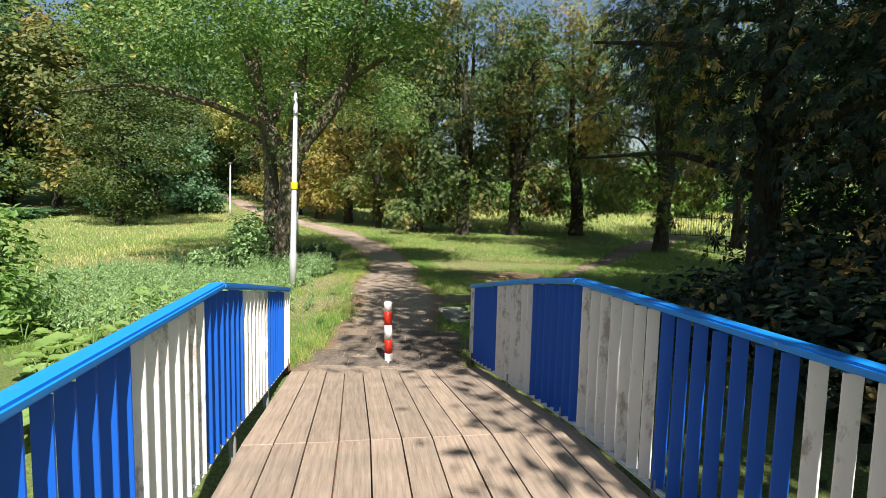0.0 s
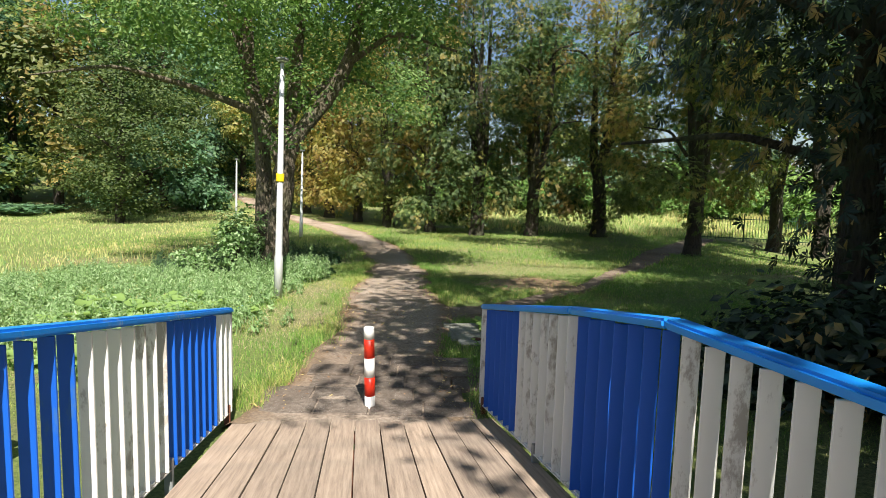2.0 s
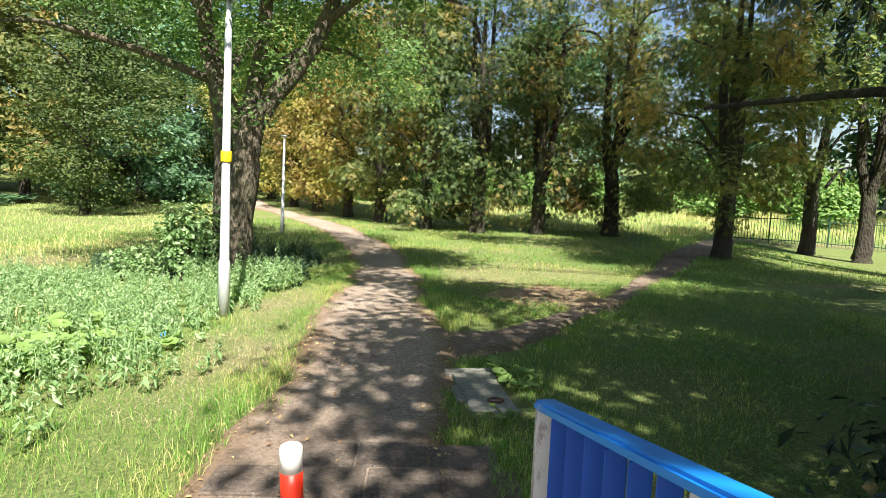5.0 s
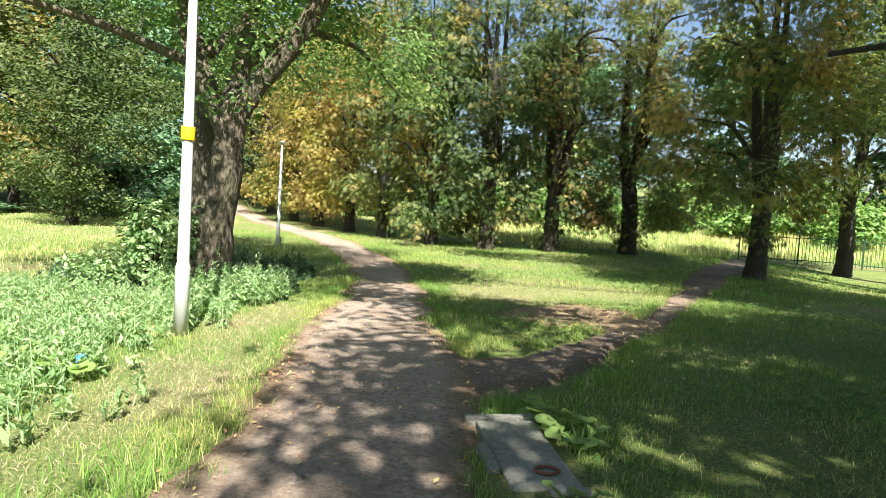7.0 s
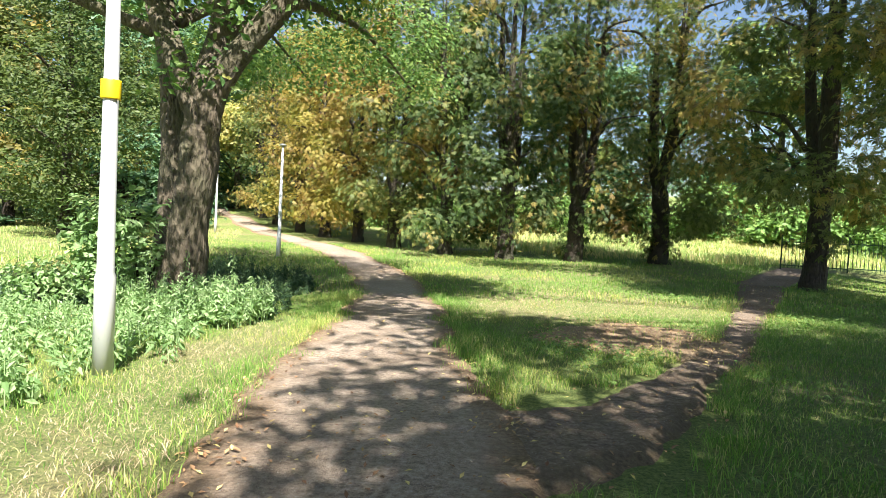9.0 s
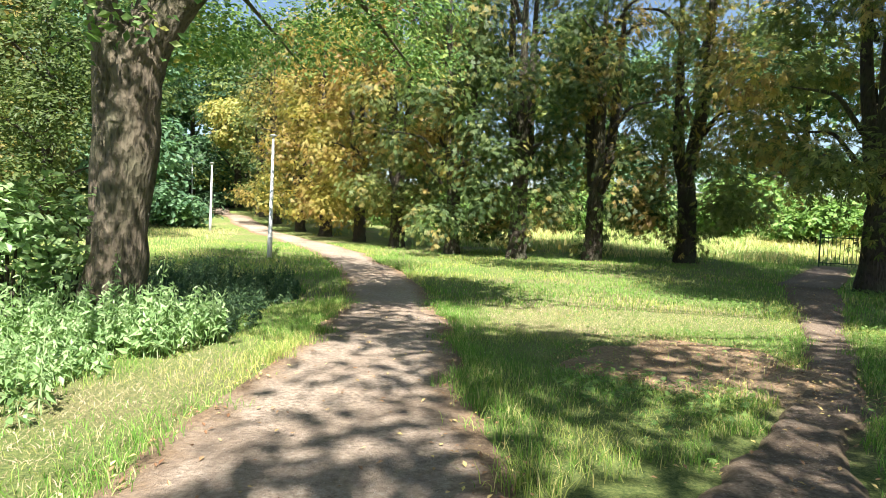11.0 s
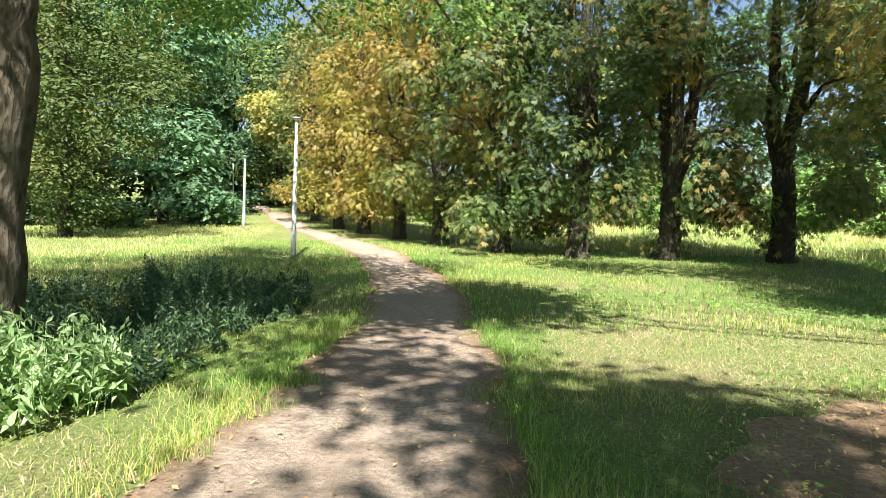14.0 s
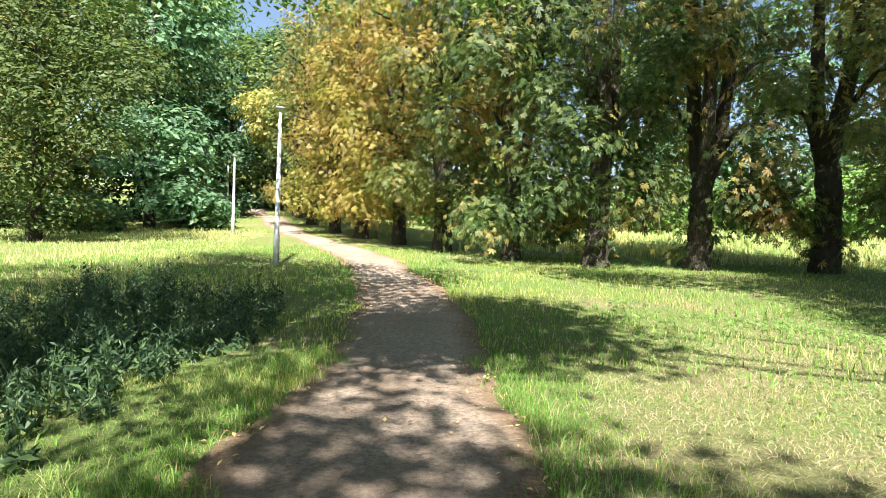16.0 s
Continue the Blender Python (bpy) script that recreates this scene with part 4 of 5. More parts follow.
# yellow tree over the path's rise
tree("lime_tree", -19.8, 57.5, [[(0, 0, -0.3, 0.25), (0, 0, 4, 0.2), (0.3, 0, 11, 0.05)]], [(0, 0, 8.0, 2.8, 2.8, 1.6), (-1.6, 0, 6.6, 2.0, 2.0, 1.2), (1.4, 0, 9.6, 2.0, 2.0, 1.3), (-2.6, 0, 8.2, 1.8, 1.6, 1.1)], 8000, 0.36, M_YELLOW_TREE, M_BARK_DARK, "yellowing lime tree over the rise of the path", seed=90)

# unseen tall trees added off to the side; crowns placed to cast shade
for k, (x, y, h, lumps) in enumerate([
        (14.8, 21.0, 20, [(-2.5, 2.0, 16.5, 2.6, 1.8, 1.6), (-5.5, 2.4, 17, 2.6, 1.8, 1.6), (-8.4, 2.6, 17, 2.4, 1.8, 1.5), (-11.0, 3.4, 16.6, 2.0, 1.6, 1.3), (-4.0, 4.4, 18, 2.4, 1.6, 1.5), (-7.2, 5.0, 18.4, 2.4, 1.6, 1.5), (-3, 0, 12, 2.6, 2.2, 1.6), (-6.2, -0.6, 12.5, 2.6, 2.0, 1.3), (-9.4, 0.4, 12.4, 2.4, 1.8, 1.1), (-12.0, 1.4, 12.4, 1.8, 1.5, 0.8), (-4.6, 2.2, 13, 2.2, 1.6, 1.2)]),
        (13.0, 4.0, 15, [(-3, 0, 10, 2.6, 2.6, 1.6), (-6.2, 0.6, 10.5, 2.6, 2.4, 1.3), (-8.6, 1.6, 10.6, 2.0, 2.0, 1.0), (-4.0, 3.6, 10.4, 2.4, 2.0, 1.2), (-6.8, 4.2, 10.8, 2.2, 1.8, 1.0)]),
        (6.0, -3.2, 14, [(-2.6, 3.0, 10.2, 1.7, 1.5, 1.0), (-3.9, 5.2, 10.4, 1.5, 1.6, 0.9), (-4.3, 8.0, 10.4, 1.4, 1.5, 0.8), (-2.8, 7.0, 9.8, 1.6, 1.5, 0.9), (-0.6, 4.4, 9.6, 2.0, 2.0, 1.3), (-3.4, 10.4, 10.6, 1.5, 1.3, 0.8), (1.5, 1.5, 8.5, 2.6, 2.4, 1.5), (3.0, 4.5, 8.5, 2.4, 2.4, 1.4), (0.6, -1.5, 8.0, 2.2, 2.2, 1.3), (2.6, -1.0, 8.4, 2.2, 2.2, 1.4), (-2.4, 1.0, 8.0, 1.3, 1.5, 0.9), (-1.4, 3.2, 8.2, 1.4, 1.6, 0.9), (-1.6, -0.8, 7.8, 1.2, 1.4, 0.8), (1.0, 5.5, 9.2, 1.8, 1.8, 1.1), (-0.8, 6.6, 9.4, 1.6, 1.6, 1.0)]),
        (12.6, 12.6, 15, [(-3.0, -3.0, 10.0, 1.7, 1.6, 1.0), (-5.0, -4.5, 10.0, 1.7, 1.6, 1.0), (-1.0, -1.0, 11.0, 1.8, 1.6, 1.0), (-3.4, 0.4, 11.0, 1.6, 1.4, 0.9), (-1.0, -4.5, 10.0, 1.7, 1.6, 1.0), (-11.2, 1.4, 11.2, 1.6, 1.8, 1.0), (-12.8, 1.0, 11.4, 1.6, 1.6, 0.9), (-12.2, -3.0, 11.2, 1.1, 0.8, 0.5), (-10.6, -3.4, 11.0, 1.1, 0.9, 0.6), (-9.2, -3.6, 11.0, 1.2, 0.9, 0.6), (-11.4, 3.0, 11.6, 1.4, 1.3, 0.9), (-2.0, 2.5, 12.0, 2.4, 2.2, 1.3), (-4.0, 3.6, 12.4, 2.0, 2.0, 1.2), (-0.4, 5.0, 12.5, 2.2, 2.2, 1.3), (-2.6, 6.2, 13.0, 2.0, 2.0, 1.2), (0.8, 1.0, 12.0, 2.0, 2.0, 1.2)])]):
    rng = np.random.default_rng(63 + k)
    limbs = chestnut_limbs(rng, h, 0.36, 3.0) + [[(0, 0, h * 0.5, 0.1), (l[0] * 0.5, l[1] * 0.5, l[2] - 1.2, 0.055), (l[0], l[1], l[2], 0.015)] for l in lumps]
    tree("park_tree", x, y, limbs, lumps, (16000, 7500, 24000, 38000)[k], 0.26, M_WOOD_LEAF, M_BARK_DARK, "unseen tall spreading tree added to shade the grass and path", "", 63 + k, inner=0.35)

# ---- shrubs ----


def shrub(name, x, y, r, h, mat, seed, count, size, label, group=""):
    rng = np.random.default_rng(seed)
    blobs = [(0, 0, h * 0.45, r * 0.75, r * 0.75, h * 0.45)]
    limbs = []
    for k in range(7):
        a, o, z = rng.uniform(0, 6.28), r * rng.uniform(0.3, 0.75), h * rng.uniform(0.2, 0.85)
        blobs.append((o * math.cos(a), o * math.sin(a), z, r * 0.4, r * 0.4, h * 0.22))
        limbs.append([(0.05 * math.cos(a), 0.05 * math.sin(a), -0.1, 0.03), (o * 0.5 * math.cos(a), o * 0.5 * math.sin(a), z * 0.6, 0.02), (o * math.cos(a), o * math.sin(a), z, 0.008)])
    ob = thing(name, pose(x, y, ground_z(x, y) - 0.03), label, "shrub", group)
    v, f = tubes(limbs, 6, 0.05, seed)
    part("branch", mesh_arrays("branch", v, f, M_BARK_DARK, True), None, ob)
    pos, face = crown_points(rng, blobs, count, 14, 0.12 * r + 0.06, 0.4)
    v, f = leaves(rng, pos, size, face=face)
    part("foliage", mesh_arrays("foliage", v, f, mat), None, ob)
    return ob


shrub("elder_shrub", -6.05, 16.9, 0.5, 1.9, M_HERB, 101, 1500, 0.12, "leafy green shrub beside the lamp and the forked tree")
shrub("elder_shrub", -5.75, 17.45, 0.45, 2.4, M_HERB, 107, 700, 0.13, "thin leafy shoots against the forked trunk")
shrub("elder_shrub", -7.2, 17.2, 0.6, 0.9, M_HERB, 102, 1100, 0.11, "leafy green shrub under the forked tree")
shrub("hazel_shrub", -6.7, 8.2, 0.9, 2.2, M_BURDOCK, 103, 2600, 0.13, "light green shrub on the brook's bank")
# these four get their shade from the darkened leaf colour
shrub("hazel_shrub", 4.4, 5.6, 1.5, 1.6, M_SHADE_TONED_LEAF, 104, 5200, 0.15, "shrub beside the footbridge railing, leaves coloured dark for shade")
shrub("hazel_shrub", 3.4, 2.6, 1.3, 1.8, M_SHADE_TONED_LEAF, 105, 5200, 0.15, "shrub on the brook's bank, leaves coloured dark for shade")
shrub("hazel_shrub", 5.0, 7.2, 1.6, 1.8, M_SHADE_TONED_LEAF, 108, 5600, 0.15, "shrub under the chestnut by the footbridge, leaves coloured dark for shade")
shrub("hazel_shrub", 3.8, 8.0, 1.3, 1.3, M_SHADE_TONED_LEAF, 106, 4200, 0.15, "shrub at the end of the railing, leaves coloured dark for shade")
edge = shrub("edge_shrub", -20.5, 45.5, 2.4, 2.4, M_MAPLE, 110, 2600, 0.34, "rounded green shrub at the wood's edge", "shrubs at the wood's edge")
light = shrub("meadow_shrub", -8.0, 54.0, 2.4, 2.8, M_BURDOCK, 111, 2800, 0.32, "pale green bush behind the chestnut row", "bushes behind the chestnuts")
for k, (x, y, sc) in enumerate([(-24, 41.5, 1.1), (-28.5, 38.5, 1.2), (-33, 36, 1.3), (-38, 33.5, 1.3), (-44, 29.5, 1.4), (-50, 24, 1.4), (-21.0, 50.5, 0.8), (-24.5, 56.5, 0.9), (-27.5, 63, 1.0), (-16.8, 58, 0.9), (-22, 66, 1.0), (-33, 73, 1.0), (-26, 74, 1.0), (-36, 85, 1.5), (-31, 86, 1.5)]):
    o = copy_thing(edge, pose(x + 1.3 * math.sin(k * 4.1), y + 1.2 * math.sin(k * 2.7), ground_z(x, y) - 0.05, 0, 0, k * 67))
    o.scale = (sc * (0.8 + 0.3 * math.sin(k * 1.9)), sc, sc * (0.5 + 0.25 * math.sin(k * 3.3 + 1)))
for k, (x, y, sc) in enumerate([(-4, 52, 0.9), (0.5, 54, 1.1), (5, 53, 1.0), (10, 55, 1.2), (15, 52, 1.1), (20, 50, 1.2), (25, 47, 1.2), (30, 43, 1.3), (-12, 57, 1.0), (35, 38, 1.3), (38, 30, 1.3), (18, 56, 1.6), (27, 54, 1.6), (34, 46, 1.6)]):
    o = copy_thing(light, pose(x, y, ground_z(x, y) - 0.05, 0, 0, k * 53))
    o.scale = (sc, sc, sc)

# ---- grass ----


def blades(name, x, y, h, width, mat, label, seed, bend=0.5):
    """Bent tapering blades at the places given, as one sheet of stuff."""
    rng = np.random.default_rng(seed)
    n = len(x)
    z = ground_z(x, y) - 0.03
    h = h * rng.uniform(0.55, 1.35, n)
    a, b = rng.uniform(0, 6.283, n), rng.uniform(0, 6.283, n)
    side = np.stack([np.cos(a), np.sin(a), np.zeros(n)], 1) * (width * rng.uniform(0.6, 1.3, n))[:, None]
    off = np.stack([np.cos(b), np.sin(b), np.zeros(n)], 1) * (h * bend * rng.uniform(0.1, 1.0, n))[:, None]
    base = np.stack([x, y, z], 1)
    mid = base + off * 0.35 + np.stack([0 * h, 0 * h, h * 0.6], 1)
    tip = base + off + np.stack([0 * h, 0 * h, h * (1 - 0.25 * rng.random(n))], 1)
    V = np.stack([base - side, base + side, mid + side * 0.75, mid - side * 0.75, tip], 1).reshape(-1, 3)
    o = np.arange(n)[:, None] * 5
    F = np.concatenate([o + np.array([[0, 1, 2]]), o + np.array([[0, 2, 3]]), o + np.array([[3, 2, 4]])], 1).reshape(-1, 3)
    return tagged(new(name, mesh_arrays(name, V, F, mat)), label, "grass", kind="stuff")


def scatter(n, x0, x1, y0, y1, seed, rule):
    rng = np.random.default_rng(seed)
    x, y = rng.uniform(x0, x1, n), rng.uniform(y0, y1, n)
    keep = rng.random(n) < rule(x, y)
    return x[keep], y[keep]


def tufty(x, y, k=1.0):
    return 0.5 + 0.5 * np.sin(x * 2.1 * k + 1.7 * np.sin(y * 1.3 * k)) * np.sin(y * 1.9 * k + 1.1 * np.sin(x * 1.7 * k))


def free(x, y):
    """One on grass, nought on path, trail, paving, manhole and most of the bare patch."""
    f = np.clip((off_path(x, y) - 0.02 + 0.3 * tufty(x, y, 2.3) ** 2 + 0.14 * tufty(x, y, 6.0) ** 2) / 0.22, 0, 1) * np.clip((trail_distance(x, y) - 0.02 + 0.3 * tufty(x, y, 2.7) ** 2) / 0.15, 0, 1)
    f = f * (1 - 0.95 * np.clip((1.06 - bare_distance(x, y) + 0.5 * (tufty(x, y, 3.1) - 0.5)) / 0.3, 0, 1))
    hole = (np.abs((x - 0.1) * 0.98 + (y - 10.27) * 0.2) < 0.3) & (np.abs((y - 10.27) * 0.98 - (x - 0.1) * 0.2) < 0.62)
    slabs = (y < 9.0) & (x > -1.75) & (x < 0.12)
    bridge = (y < 7.0) & (x > -2.05) & (x < 1.3)
    return f * (1 - hole) * (1 - slabs) * (1 - bridge)


def verge(x, y):
    return np.exp(-np.clip(np.minimum(off_path(x, y), trail_distance(x, y) + 0.3), 0, 9) / 0.8)


def dry_spot(x, y):
    a = np.exp(-((x - 2.0) / 2.6) ** 2 - ((y - 21.5) / 2.2) ** 2) + np.exp(-((x + 2.9) / 0.6) ** 2 - ((y - 11.6) / 1.8) ** 2) + 0.8 * np.exp(-((x + 3.4) / 0.5) ** 2 - ((y - 15.2) / 1.3) ** 2) + 0.8 * np.exp(-((x - 0.6) / 1.2) ** 2 - ((y - 20.6) / 1.6) ** 2)
    # the sunny strip of verge on the path's far side from the trail
    a = a + 0.65 * np.exp(-((x - path_edges(y)[0] + 0.75) / 0.4) ** 2) * (y < 17) * (0.4 + 0.6 * tufty(x, y, 0.9))
    return np.clip(a * 1.3, 0, 1)


x, y = scatter(660000, -8, 8, 6.4, 21.5, 201, lambda x, y: free(x, y) * (0.4 + 0.55 * verge(x, y)) * (0.45 + 0.55 * tufty(x, y)) * (1 - 0.75 * dry_spot(x, y)))
blades("grass", x, y, 0.045 + 0.07 * tufty(x, y, 0.8) + 0.06 * verge(x, y), 0.0031, M_GRASS, "long green park grass with dry blades beside the path", 202, 0.9)
x, y = scatter(150000, -15, 14, 21.5, 38, 203, lambda x, y: free(x, y) * (0.4 + 0.4 * verge(x, y)))
blades("grass", x, y, 0.08 + 0.07 * tufty(x, y, 0.6), 0.009, M_GRASS, "park grass round the bend of the path", 204)
x, y = scatter(70000, -34, -4, 8, 46, 205, lambda x, y: free(x, y) * (x < -8.5 - 0.28 * (y - 26)) * (x < -13 - 0.35 * (y - 20) ** 1.0 + 6) * 0.9)
blades("meadow_grass", x, y, 0.1 + 0.15 * tufty(x, y, 0.5), 0.009, M_MEADOW, "tall pale meadow grass going to seed", 206, 0.9)
x, y = scatter(30000, -3, 34, 37, 56, 207, lambda x, y: free(x, y) * (y > 38 - 0.35 * (x - 2)) * 1.0)
blades("meadow_grass", x, y, 0.25 + 0.3 * tufty(x, y, 0.4), 0.018, M_MEADOW, "tall sunlit yellow-green meadow behind the chestnuts", 208, 1.0)

x, y = scatter(330000, -4.5, 7.5, 9.0, 27.0, 211, lambda x, y: free(x, y) * dry_spot(x, y))
blades("dry_grass", x, y, 0.055, 0.0036, M_STRAW, "short straw-coloured dry grass in the sun", 212, 1.6)

# ---- herbs ----


def herbs(name, x, y, h, leaf, pairs, mat, label, seed):
    """Upright stalks with pairs of pointed leaves, as one sheet of stuff."""
    rng = np.random.default_rng(seed)
    n = len(x)
    h = h * rng.uniform(0.5, 1.2, n) * np.where(rng.random(n) < 0.1, 1.4, 1.0)
    lean = rng.normal(0, 0.14, (n, 2)) * h[:, None]
    z = ground_z(x, y)
    P, S = [], []
    for k in range(pairs):
        f = 0.22 + 0.78 * (k + rng.random(n) * 0.6) / pairs
        c = np.stack([x + lean[:, 0] * f, y + lean[:, 1] * f, z + h * f], 1)
        a = rng.uniform(0, 6.28, n)
        sz = leaf * (1.25 - 0.75 * f)
        for sgn in (1, -1):
            P.append(c + sgn * np.stack([np.cos(a) * sz * 0.5, np.sin(a) * sz * 0.5, -0.02 + 0 * a], 1))
            S.append(sz)
    v, f = leaves(rng, np.concatenate(P), np.concatenate(S), 0.3, 0.36, 0.75)
    stem = np.stack([x, y, z - 0.05], 1)
    top = np.stack([x + lean[:, 0], y + lean[:, 1], z + h], 1)
    w = np.array([[0.006, 0, 0]])
    sv = np.stack([stem - w, stem + w, top + w * 0.4, top - w * 0.4], 1).reshape(-1, 3)
    sf = np.arange(n * 4).reshape(-1, 4) + len(v)
    return tagged(new(name, mesh_arrays(name, np.concatenate([v, sv]), np.concatenate([f, sf]), mat)), label, "nettles", kind="stuff")


x, y = scatter(3000, -10, -2.6, 8.2, 17.0, 301, lambda x, y: (off_path(x, y) > 1.0 + 0.25 * np.sin(y * 1.7)) * np.clip((off_path(x, y) - 0.8) / 1.5, 0, 1) * (0.35 + 0.65 * tufty(x, y, 0.7)))
herbs("nettles", x, y, 0.36, 0.11, 10, M_HERB, "dusty green nettles and herbs round the lamp", 302)
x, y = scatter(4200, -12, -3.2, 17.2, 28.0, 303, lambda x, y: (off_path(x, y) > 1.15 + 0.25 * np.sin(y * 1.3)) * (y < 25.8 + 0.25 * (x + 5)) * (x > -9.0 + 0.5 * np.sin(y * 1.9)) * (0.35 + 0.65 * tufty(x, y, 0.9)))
herbs("nettles", x, y, (0.32 + 0.4 * tufty(x + 1, y, 0.7)) * np.clip(0.3 + (off_path(x, y) - 1.0) / 1.6, 0.3, 1.0), 0.12, 10, M_NETTLE_SHADED, "dense nettle bank beside the path, coloured darker for its shade", 304)
x, y = scatter(210, -5.9, -3.7, 16.2, 17.5, 305, lambda x, y: (off_path(x, y) > 0.95) * 1.0)
herbs("tree_sprouts", x, y, 0.62, 0.13, 14, M_HERB, "tall leafy sprouts at the foot of the forked tree", 306)
x, y = scatter(48000, 0.0, 11.0, 8.5, 27.0, 307, lambda x, y: free(x, y) * np.clip((tufty(x + 3, y, 0.6) - 0.35) * 2, 0, 1) * (1 - 0.85 * dry_spot(x, y)) * (0.3 + 0.7 * (trail_distance(x, y) > 0.15)) * np.where(y < 14, np.clip((x - 0.6) / 2.5, 0, 1), 1.0))
rng = np.random.default_rng(308)
pos = np.stack([x, y, ground_z(x, y) + rng.uniform(0.03, 0.12, len(x))], 1)
v, f = palmate_leaves(rng, pos, 0.042, np.tile([0.0, 0.0, 1.0], (len(pos), 1)))
tagged(new("ground_elder", mesh_arrays("ground_elder", v, f, M_ELDER)), "low broad-leaved ground cover in the grass", "ground cover", kind="stuff")
x, y = scatter(75000, -5.0, 8.5, 7.0, 30.0, 309, lambda x, y: np.where(off_path(x, y) < 0.15, 0.035 + 0.75 * np.exp(-np.abs(off_path(x, y)) / 0.16) * (0.3 + 0.7 * tufty(x, y, 1.4)), 0) + 0.5 * (bare_distance(x, y) < 1.1) + 0.12 * (trail_distance(x, y) < 0))
rng = np.random.default_rng(310)
pos = np.stack([x, y, ground_z(x, y) + 0.028], 1)
v, f = leaves(rng, pos, 0.04, 0.9, 0.55, 0.0)
v[:, 2] = np.maximum(v[:, 2], ground_z(v[:, 0], v[:, 1]) + 0.016)
tagged(new("fallen_leaves", mesh_arrays("fallen_leaves", v, f, M_LITTER)), "dry brown and yellow fallen leaves on the path", "leaves", kind="stuff")

# burdock with large leaves


def big_leaf(seed):
    """A cupped, wavy, heart-shaped blade."""
    rng = np.random.default_rng(seed)
    n = 14
    V = [(0, 0.02, 0)]
    for ring, k in ((0.55, 0), (1.0, 1)):
        for i in range(n):
            a = 2 * math.pi * i / n
            r = ring * (0.5 + 0.06 * math.cos(2 * a)) * (1 - 0.35 * math.exp(-((a - 4.71) / 0.4) ** 2))
            V.append((r * 0.85 * math.cos(a), 0.35 + r * math.sin(a), 0.09 * ring * ring + 0.05 * k * math.sin(5 * a + seed) + 0.02 * rng.normal() * k))
    F = []
    for i in range(n):
        j = (i + 1) % n
        F.append((0, 1 + i, 1 + j, 1 + j))
        F.append((1 + i, 1 + n + i, 1 + n + j, 1 + j))
    bm = bmesh.new()
    vs = [bm.verts.new(v) for v in V]
    for q in F:
        u = []
        for w in q:
            if w not in u:
                u.append(w)
        bm.faces.new([vs[w] for w in u]).smooth = True
    me = bpy.data.meshes.new("leaf")
    bm.to_mesh(me)
    bm.free()
    me.materials.append(M_BURDOCK)
    return me


LEAF_MESH = [big_leaf(k) for k in range(4)]


def burdock(x, y, seed, size, count):
    rng = random.Random(seed)
    ob = thing("burdock_plant", pose(x, y, ground_z(x, y)), "burdock plant with large light green leaves", "plant", "burdock on the bank")
    for k in range(count):
        a, el = k * 137 + rng.uniform(-20, 20), rng.uniform(5, 40)
        sc = size * rng.uniform(0.6, 1.15)
        hgt = rng.uniform(0.15, 0.55) * size * 1.6
        m = pose(0, 0, hgt, 0, 0, a) @ pose(0, 0.12, 0, el - 25, rng.uniform(-15, 15), 0) @ Matrix.Diagonal((sc, sc, sc, 1))
        part("leaf", LEAF_MESH[(seed + k) % 4], None, ob, "", m)
        tip = m @ Vector((0, 0.02, 0))
        v, f = tubes([[(0, 0, -0.05, 0.012), (tip.x * 0.6, tip.y * 0.6, tip.z * 0.7, 0.01), (tip.x, tip.y, tip.z, 0.007)]], 5, 0.02, k)
        part("stalk", mesh_arrays("stalk", v, f, M_BURDOCK, True), None, ob)
    return ob


rng = random.Random(5)
for k in range(44):
    bx, by = -2.9 - 3.9 * rng.random(), 5.6 + 5.8 * rng.random()
    if bx > -3.6 and by > 8:
        bx -= 1.2
    burdock(bx, by, k, rng.uniform(0.2, 0.34), rng.choice((5, 6, 7, 8)))
for k in range(14):
    burdock(-2.6 - 4.5 * rng.random(), 1.2 + 4.6 * rng.random(), 40 + k, rng.uniform(0.35, 0.55), 7)
burdock(0.42, 10.75, 90, 0.16, 12)
burdock(0.5, 10.5, 92, 0.14, 11)
burdock(0.34, 11.0, 93, 0.13, 10)
burdock(0.3, 9.55, 91, 0.12, 4)

# ---- small built things ----
# concrete cover in the grass
cover = thing("manhole_cover", pose(0.1, 10.27, ground_z(0.1, 10.27) + 0.01, 0, 0, 11), "worn concrete inspection cover sunk in the grass", "manhole cover")
ring_slab = part("slab", soft_box(-0.2, 0.22, -0.5, 0.02, -0.06, 0.02, 0.008), M_CONC, cover)
part("slab", soft_box(-0.2, 0.22, 0.03, 0.5, -0.06, 0.024, 0.008), M_CONC, cover)
part("kerb_strip", soft_box(-0.28, 0.26, 0.51, 0.57, -0.05, 0.05, 0.01), M_CONC, cover, "pale concrete edging strip")
part("kerb_strip", soft_box(-0.28, -0.21, -0.28, 0.1, -0.05, 0.04, 0.01), M_CONC, cover, "pale concrete edging strip")
part("kerb_strip", soft_box(0.0, 0.24, -0.57, -0.51, -0.05, 0.035, 0.01), M_CONC, cover, "pale concrete edging strip")
bm = bmesh.new()
prev = []
for i in range(20):
    a = 2 * math.pi * i / 20
    ring = [bm.verts.new(((0.07 + 0.012 * math.cos(b)) * math.cos(a) + 0.06, (0.05 + 0.012 * math.cos(b)) * math.sin(a) - 0.3, 0.03 + 0.01 * math.sin(b))) for b in (0, 1.57, 3.14, 4.71)]
    prev.append(ring)
for i in range(20):
    for q in range(4):
        bm.faces.new((prev[i][q], prev[(i + 1) % 20][q], prev[(i + 1) % 20][(q + 1) % 4], prev[i][(q + 1) % 4]))
part("lifting_ring", bm, M_RUST, ring_slab, "dark iron lifting ring")

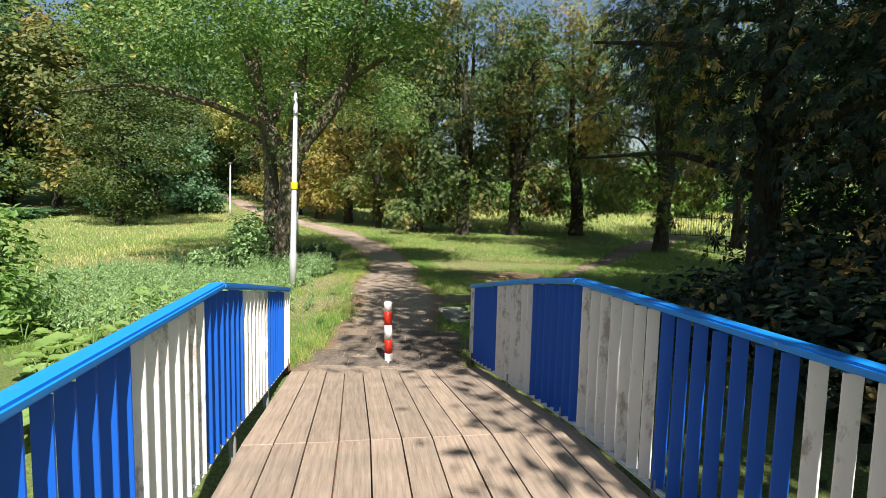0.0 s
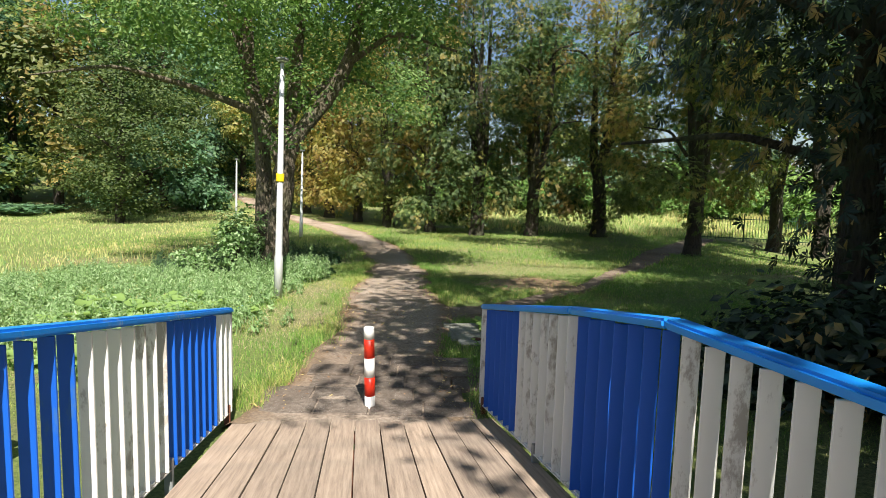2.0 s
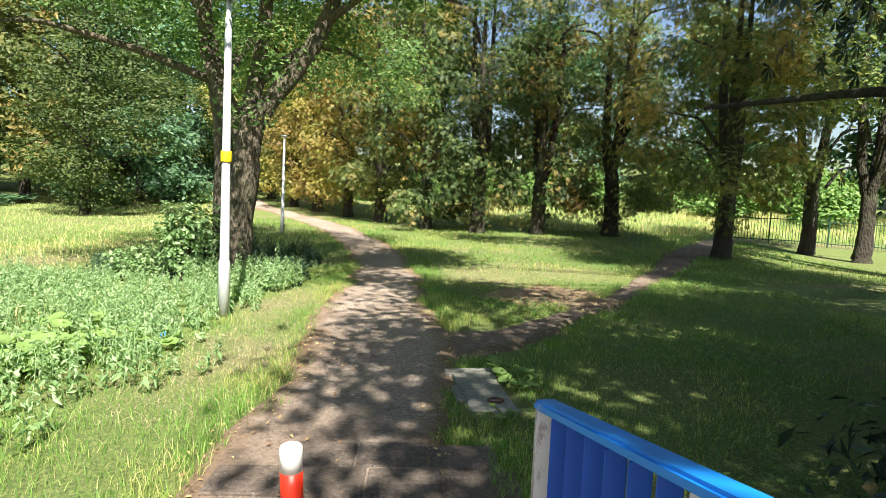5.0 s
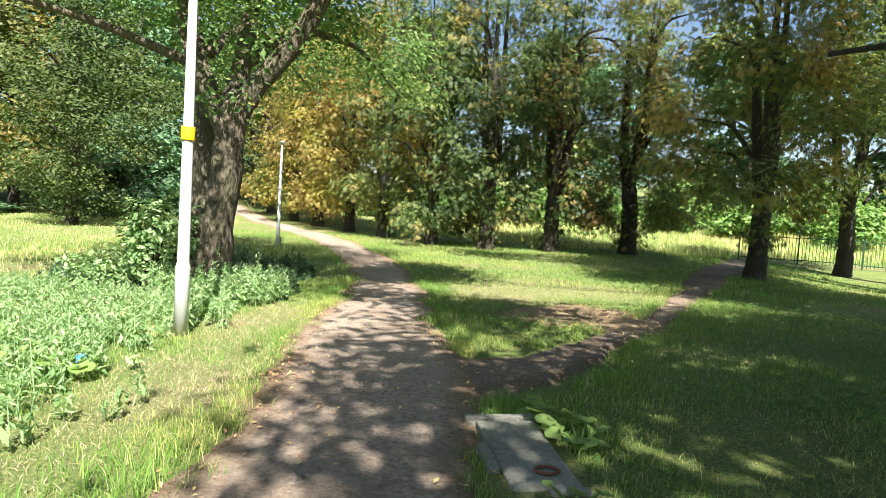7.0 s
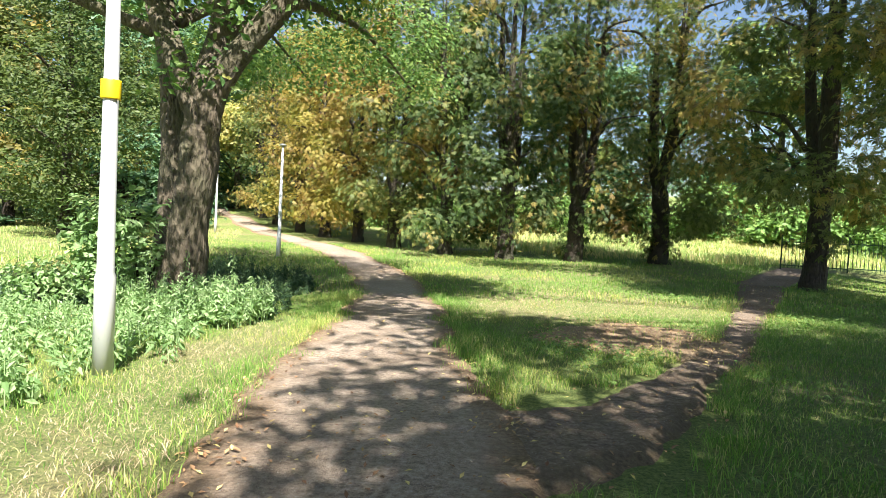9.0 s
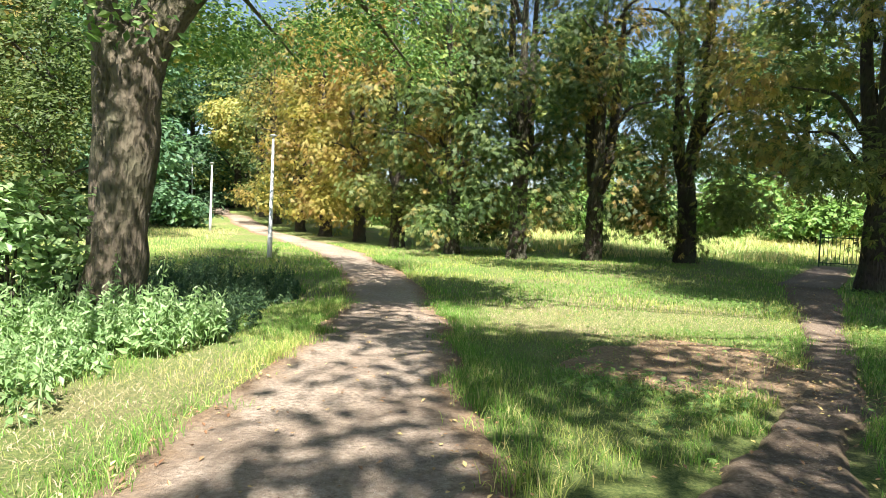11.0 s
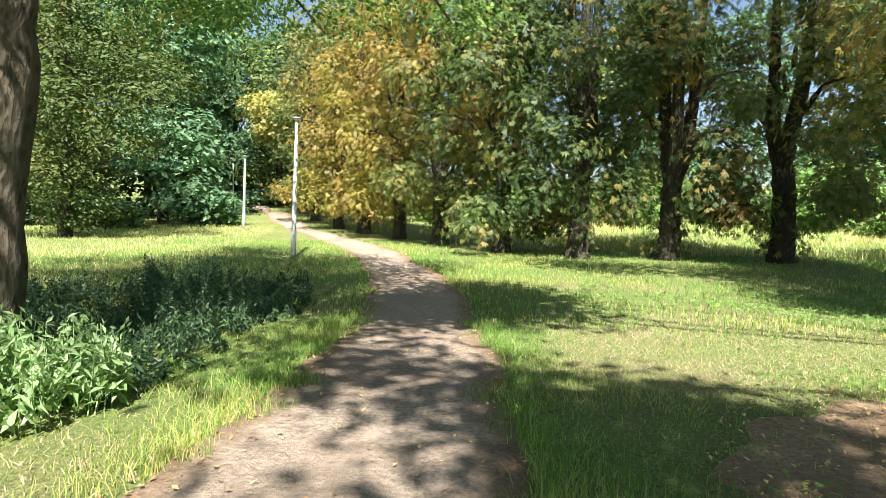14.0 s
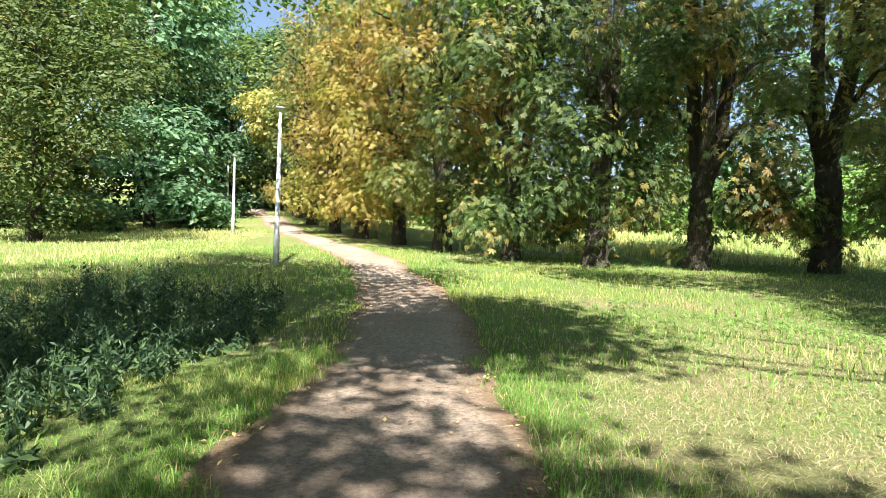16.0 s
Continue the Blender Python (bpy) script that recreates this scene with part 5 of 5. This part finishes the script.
# slabs at the bridge's end
paving = thing("pavement", pose(-0.85, 8.0, ground_z(-0.85, 8.0)), "sunken grey paving slabs at the end of the footbridge", "pavement", kind="structure")
pinv = paving.matrix_basis.inverted()
rng = random.Random(8)
yy = 7.0
for row in range(5):
    xx = -1.8 + 0.12 * row - (0.25 if row % 2 else 0)
    while xx < 0.05 - 0.05 * row:
        w, l = 0.5, 0.38
        cx, cy = xx + w / 2, yy + l / 2 + 0.24 * (xx + 0.8) * 0.3
        part("slab", soft_box(-w / 2 + 0.008, w / 2 - 0.008, -l / 2 + 0.008, l / 2 - 0.008, -0.05, 0.012, 0.008), M_SETT, paving, "", pinv @ pose(cx, cy, ground_z(cx, cy) + 0.016 + rng.uniform(-0.006, 0.006), rng.uniform(-0.8, 0.8), rng.uniform(-0.8, 0.8), 5))
        xx += w
    yy += 0.4

# scrap of blue plastic among the herbs
bm = bmesh.new()
bmesh.ops.create_icosphere(bm, subdivisions=2, radius=0.09)
for v in bm.verts:
    v.co.z *= 0.35
    v.co += Vector((0.02 * math.sin(v.co.y * 60), 0.02 * math.sin(v.co.x * 70), 0.012 * math.sin(v.co.x * 90)))
litter = new("plastic_wrapper", bpy.data.meshes.new("plastic_wrapper"))
bm.to_mesh(litter.data)
bm.free()
litter.data.materials.append(M_LITTERBLUE)
litter.matrix_basis = pose(-3.9, 11.9, ground_z(-3.9, 11.9) + 0.03)
tagged(litter, "crumpled blue plastic wrapper among the herbs", "litter")

# park fence
fa, fb = Vector((12.9, 36.1)), Vector((29.0, 28.0))
fence = thing("metal_fence", pose(fa.x, fa.y, ground_z(fa.x, fa.y)), "dark green painted metal bar fence along the park", "fence")
finv = fence.matrix_basis.inverted()
fd = (fb - fa).normalized()
ang = math.degrees(math.atan2(fd.y, fd.x))
bm = soft_box(-0.011, 0.011, -0.011, 0.011, 0.08, 1.45, 0.003)
bar = bpy.data.meshes.new("bar")
bm.to_mesh(bar)
bm.free()
bar.materials.append(M_FENCE)
n = int((fb - fa).length / 0.14)
for k in range(n):
    q = fa + fd * 0.14 * k
    part("bar", bar, None, fence, "", finv @ pose(q.x, q.y, ground_z(q.x, q.y), 0, 0, ang))
for k in range(int((fb - fa).length / 2.5)):
    q = fa + fd * 2.5 * k
    part("post", soft_box(-0.03, 0.03, -0.03, 0.03, -0.2, 1.55, 0.005), M_FENCE, fence, "", finv @ pose(q.x, q.y, ground_z(q.x, q.y), 0, 0, ang))
    for hz in (0.2, 1.25):
        part("cross_rail", soft_box(0, 2.5, -0.012, 0.012, hz - 0.02, hz + 0.02, 0.004), M_FENCE, fence, "", finv @ pose(q.x, q.y, ground_z(q.x, q.y), 0, 0, ang))
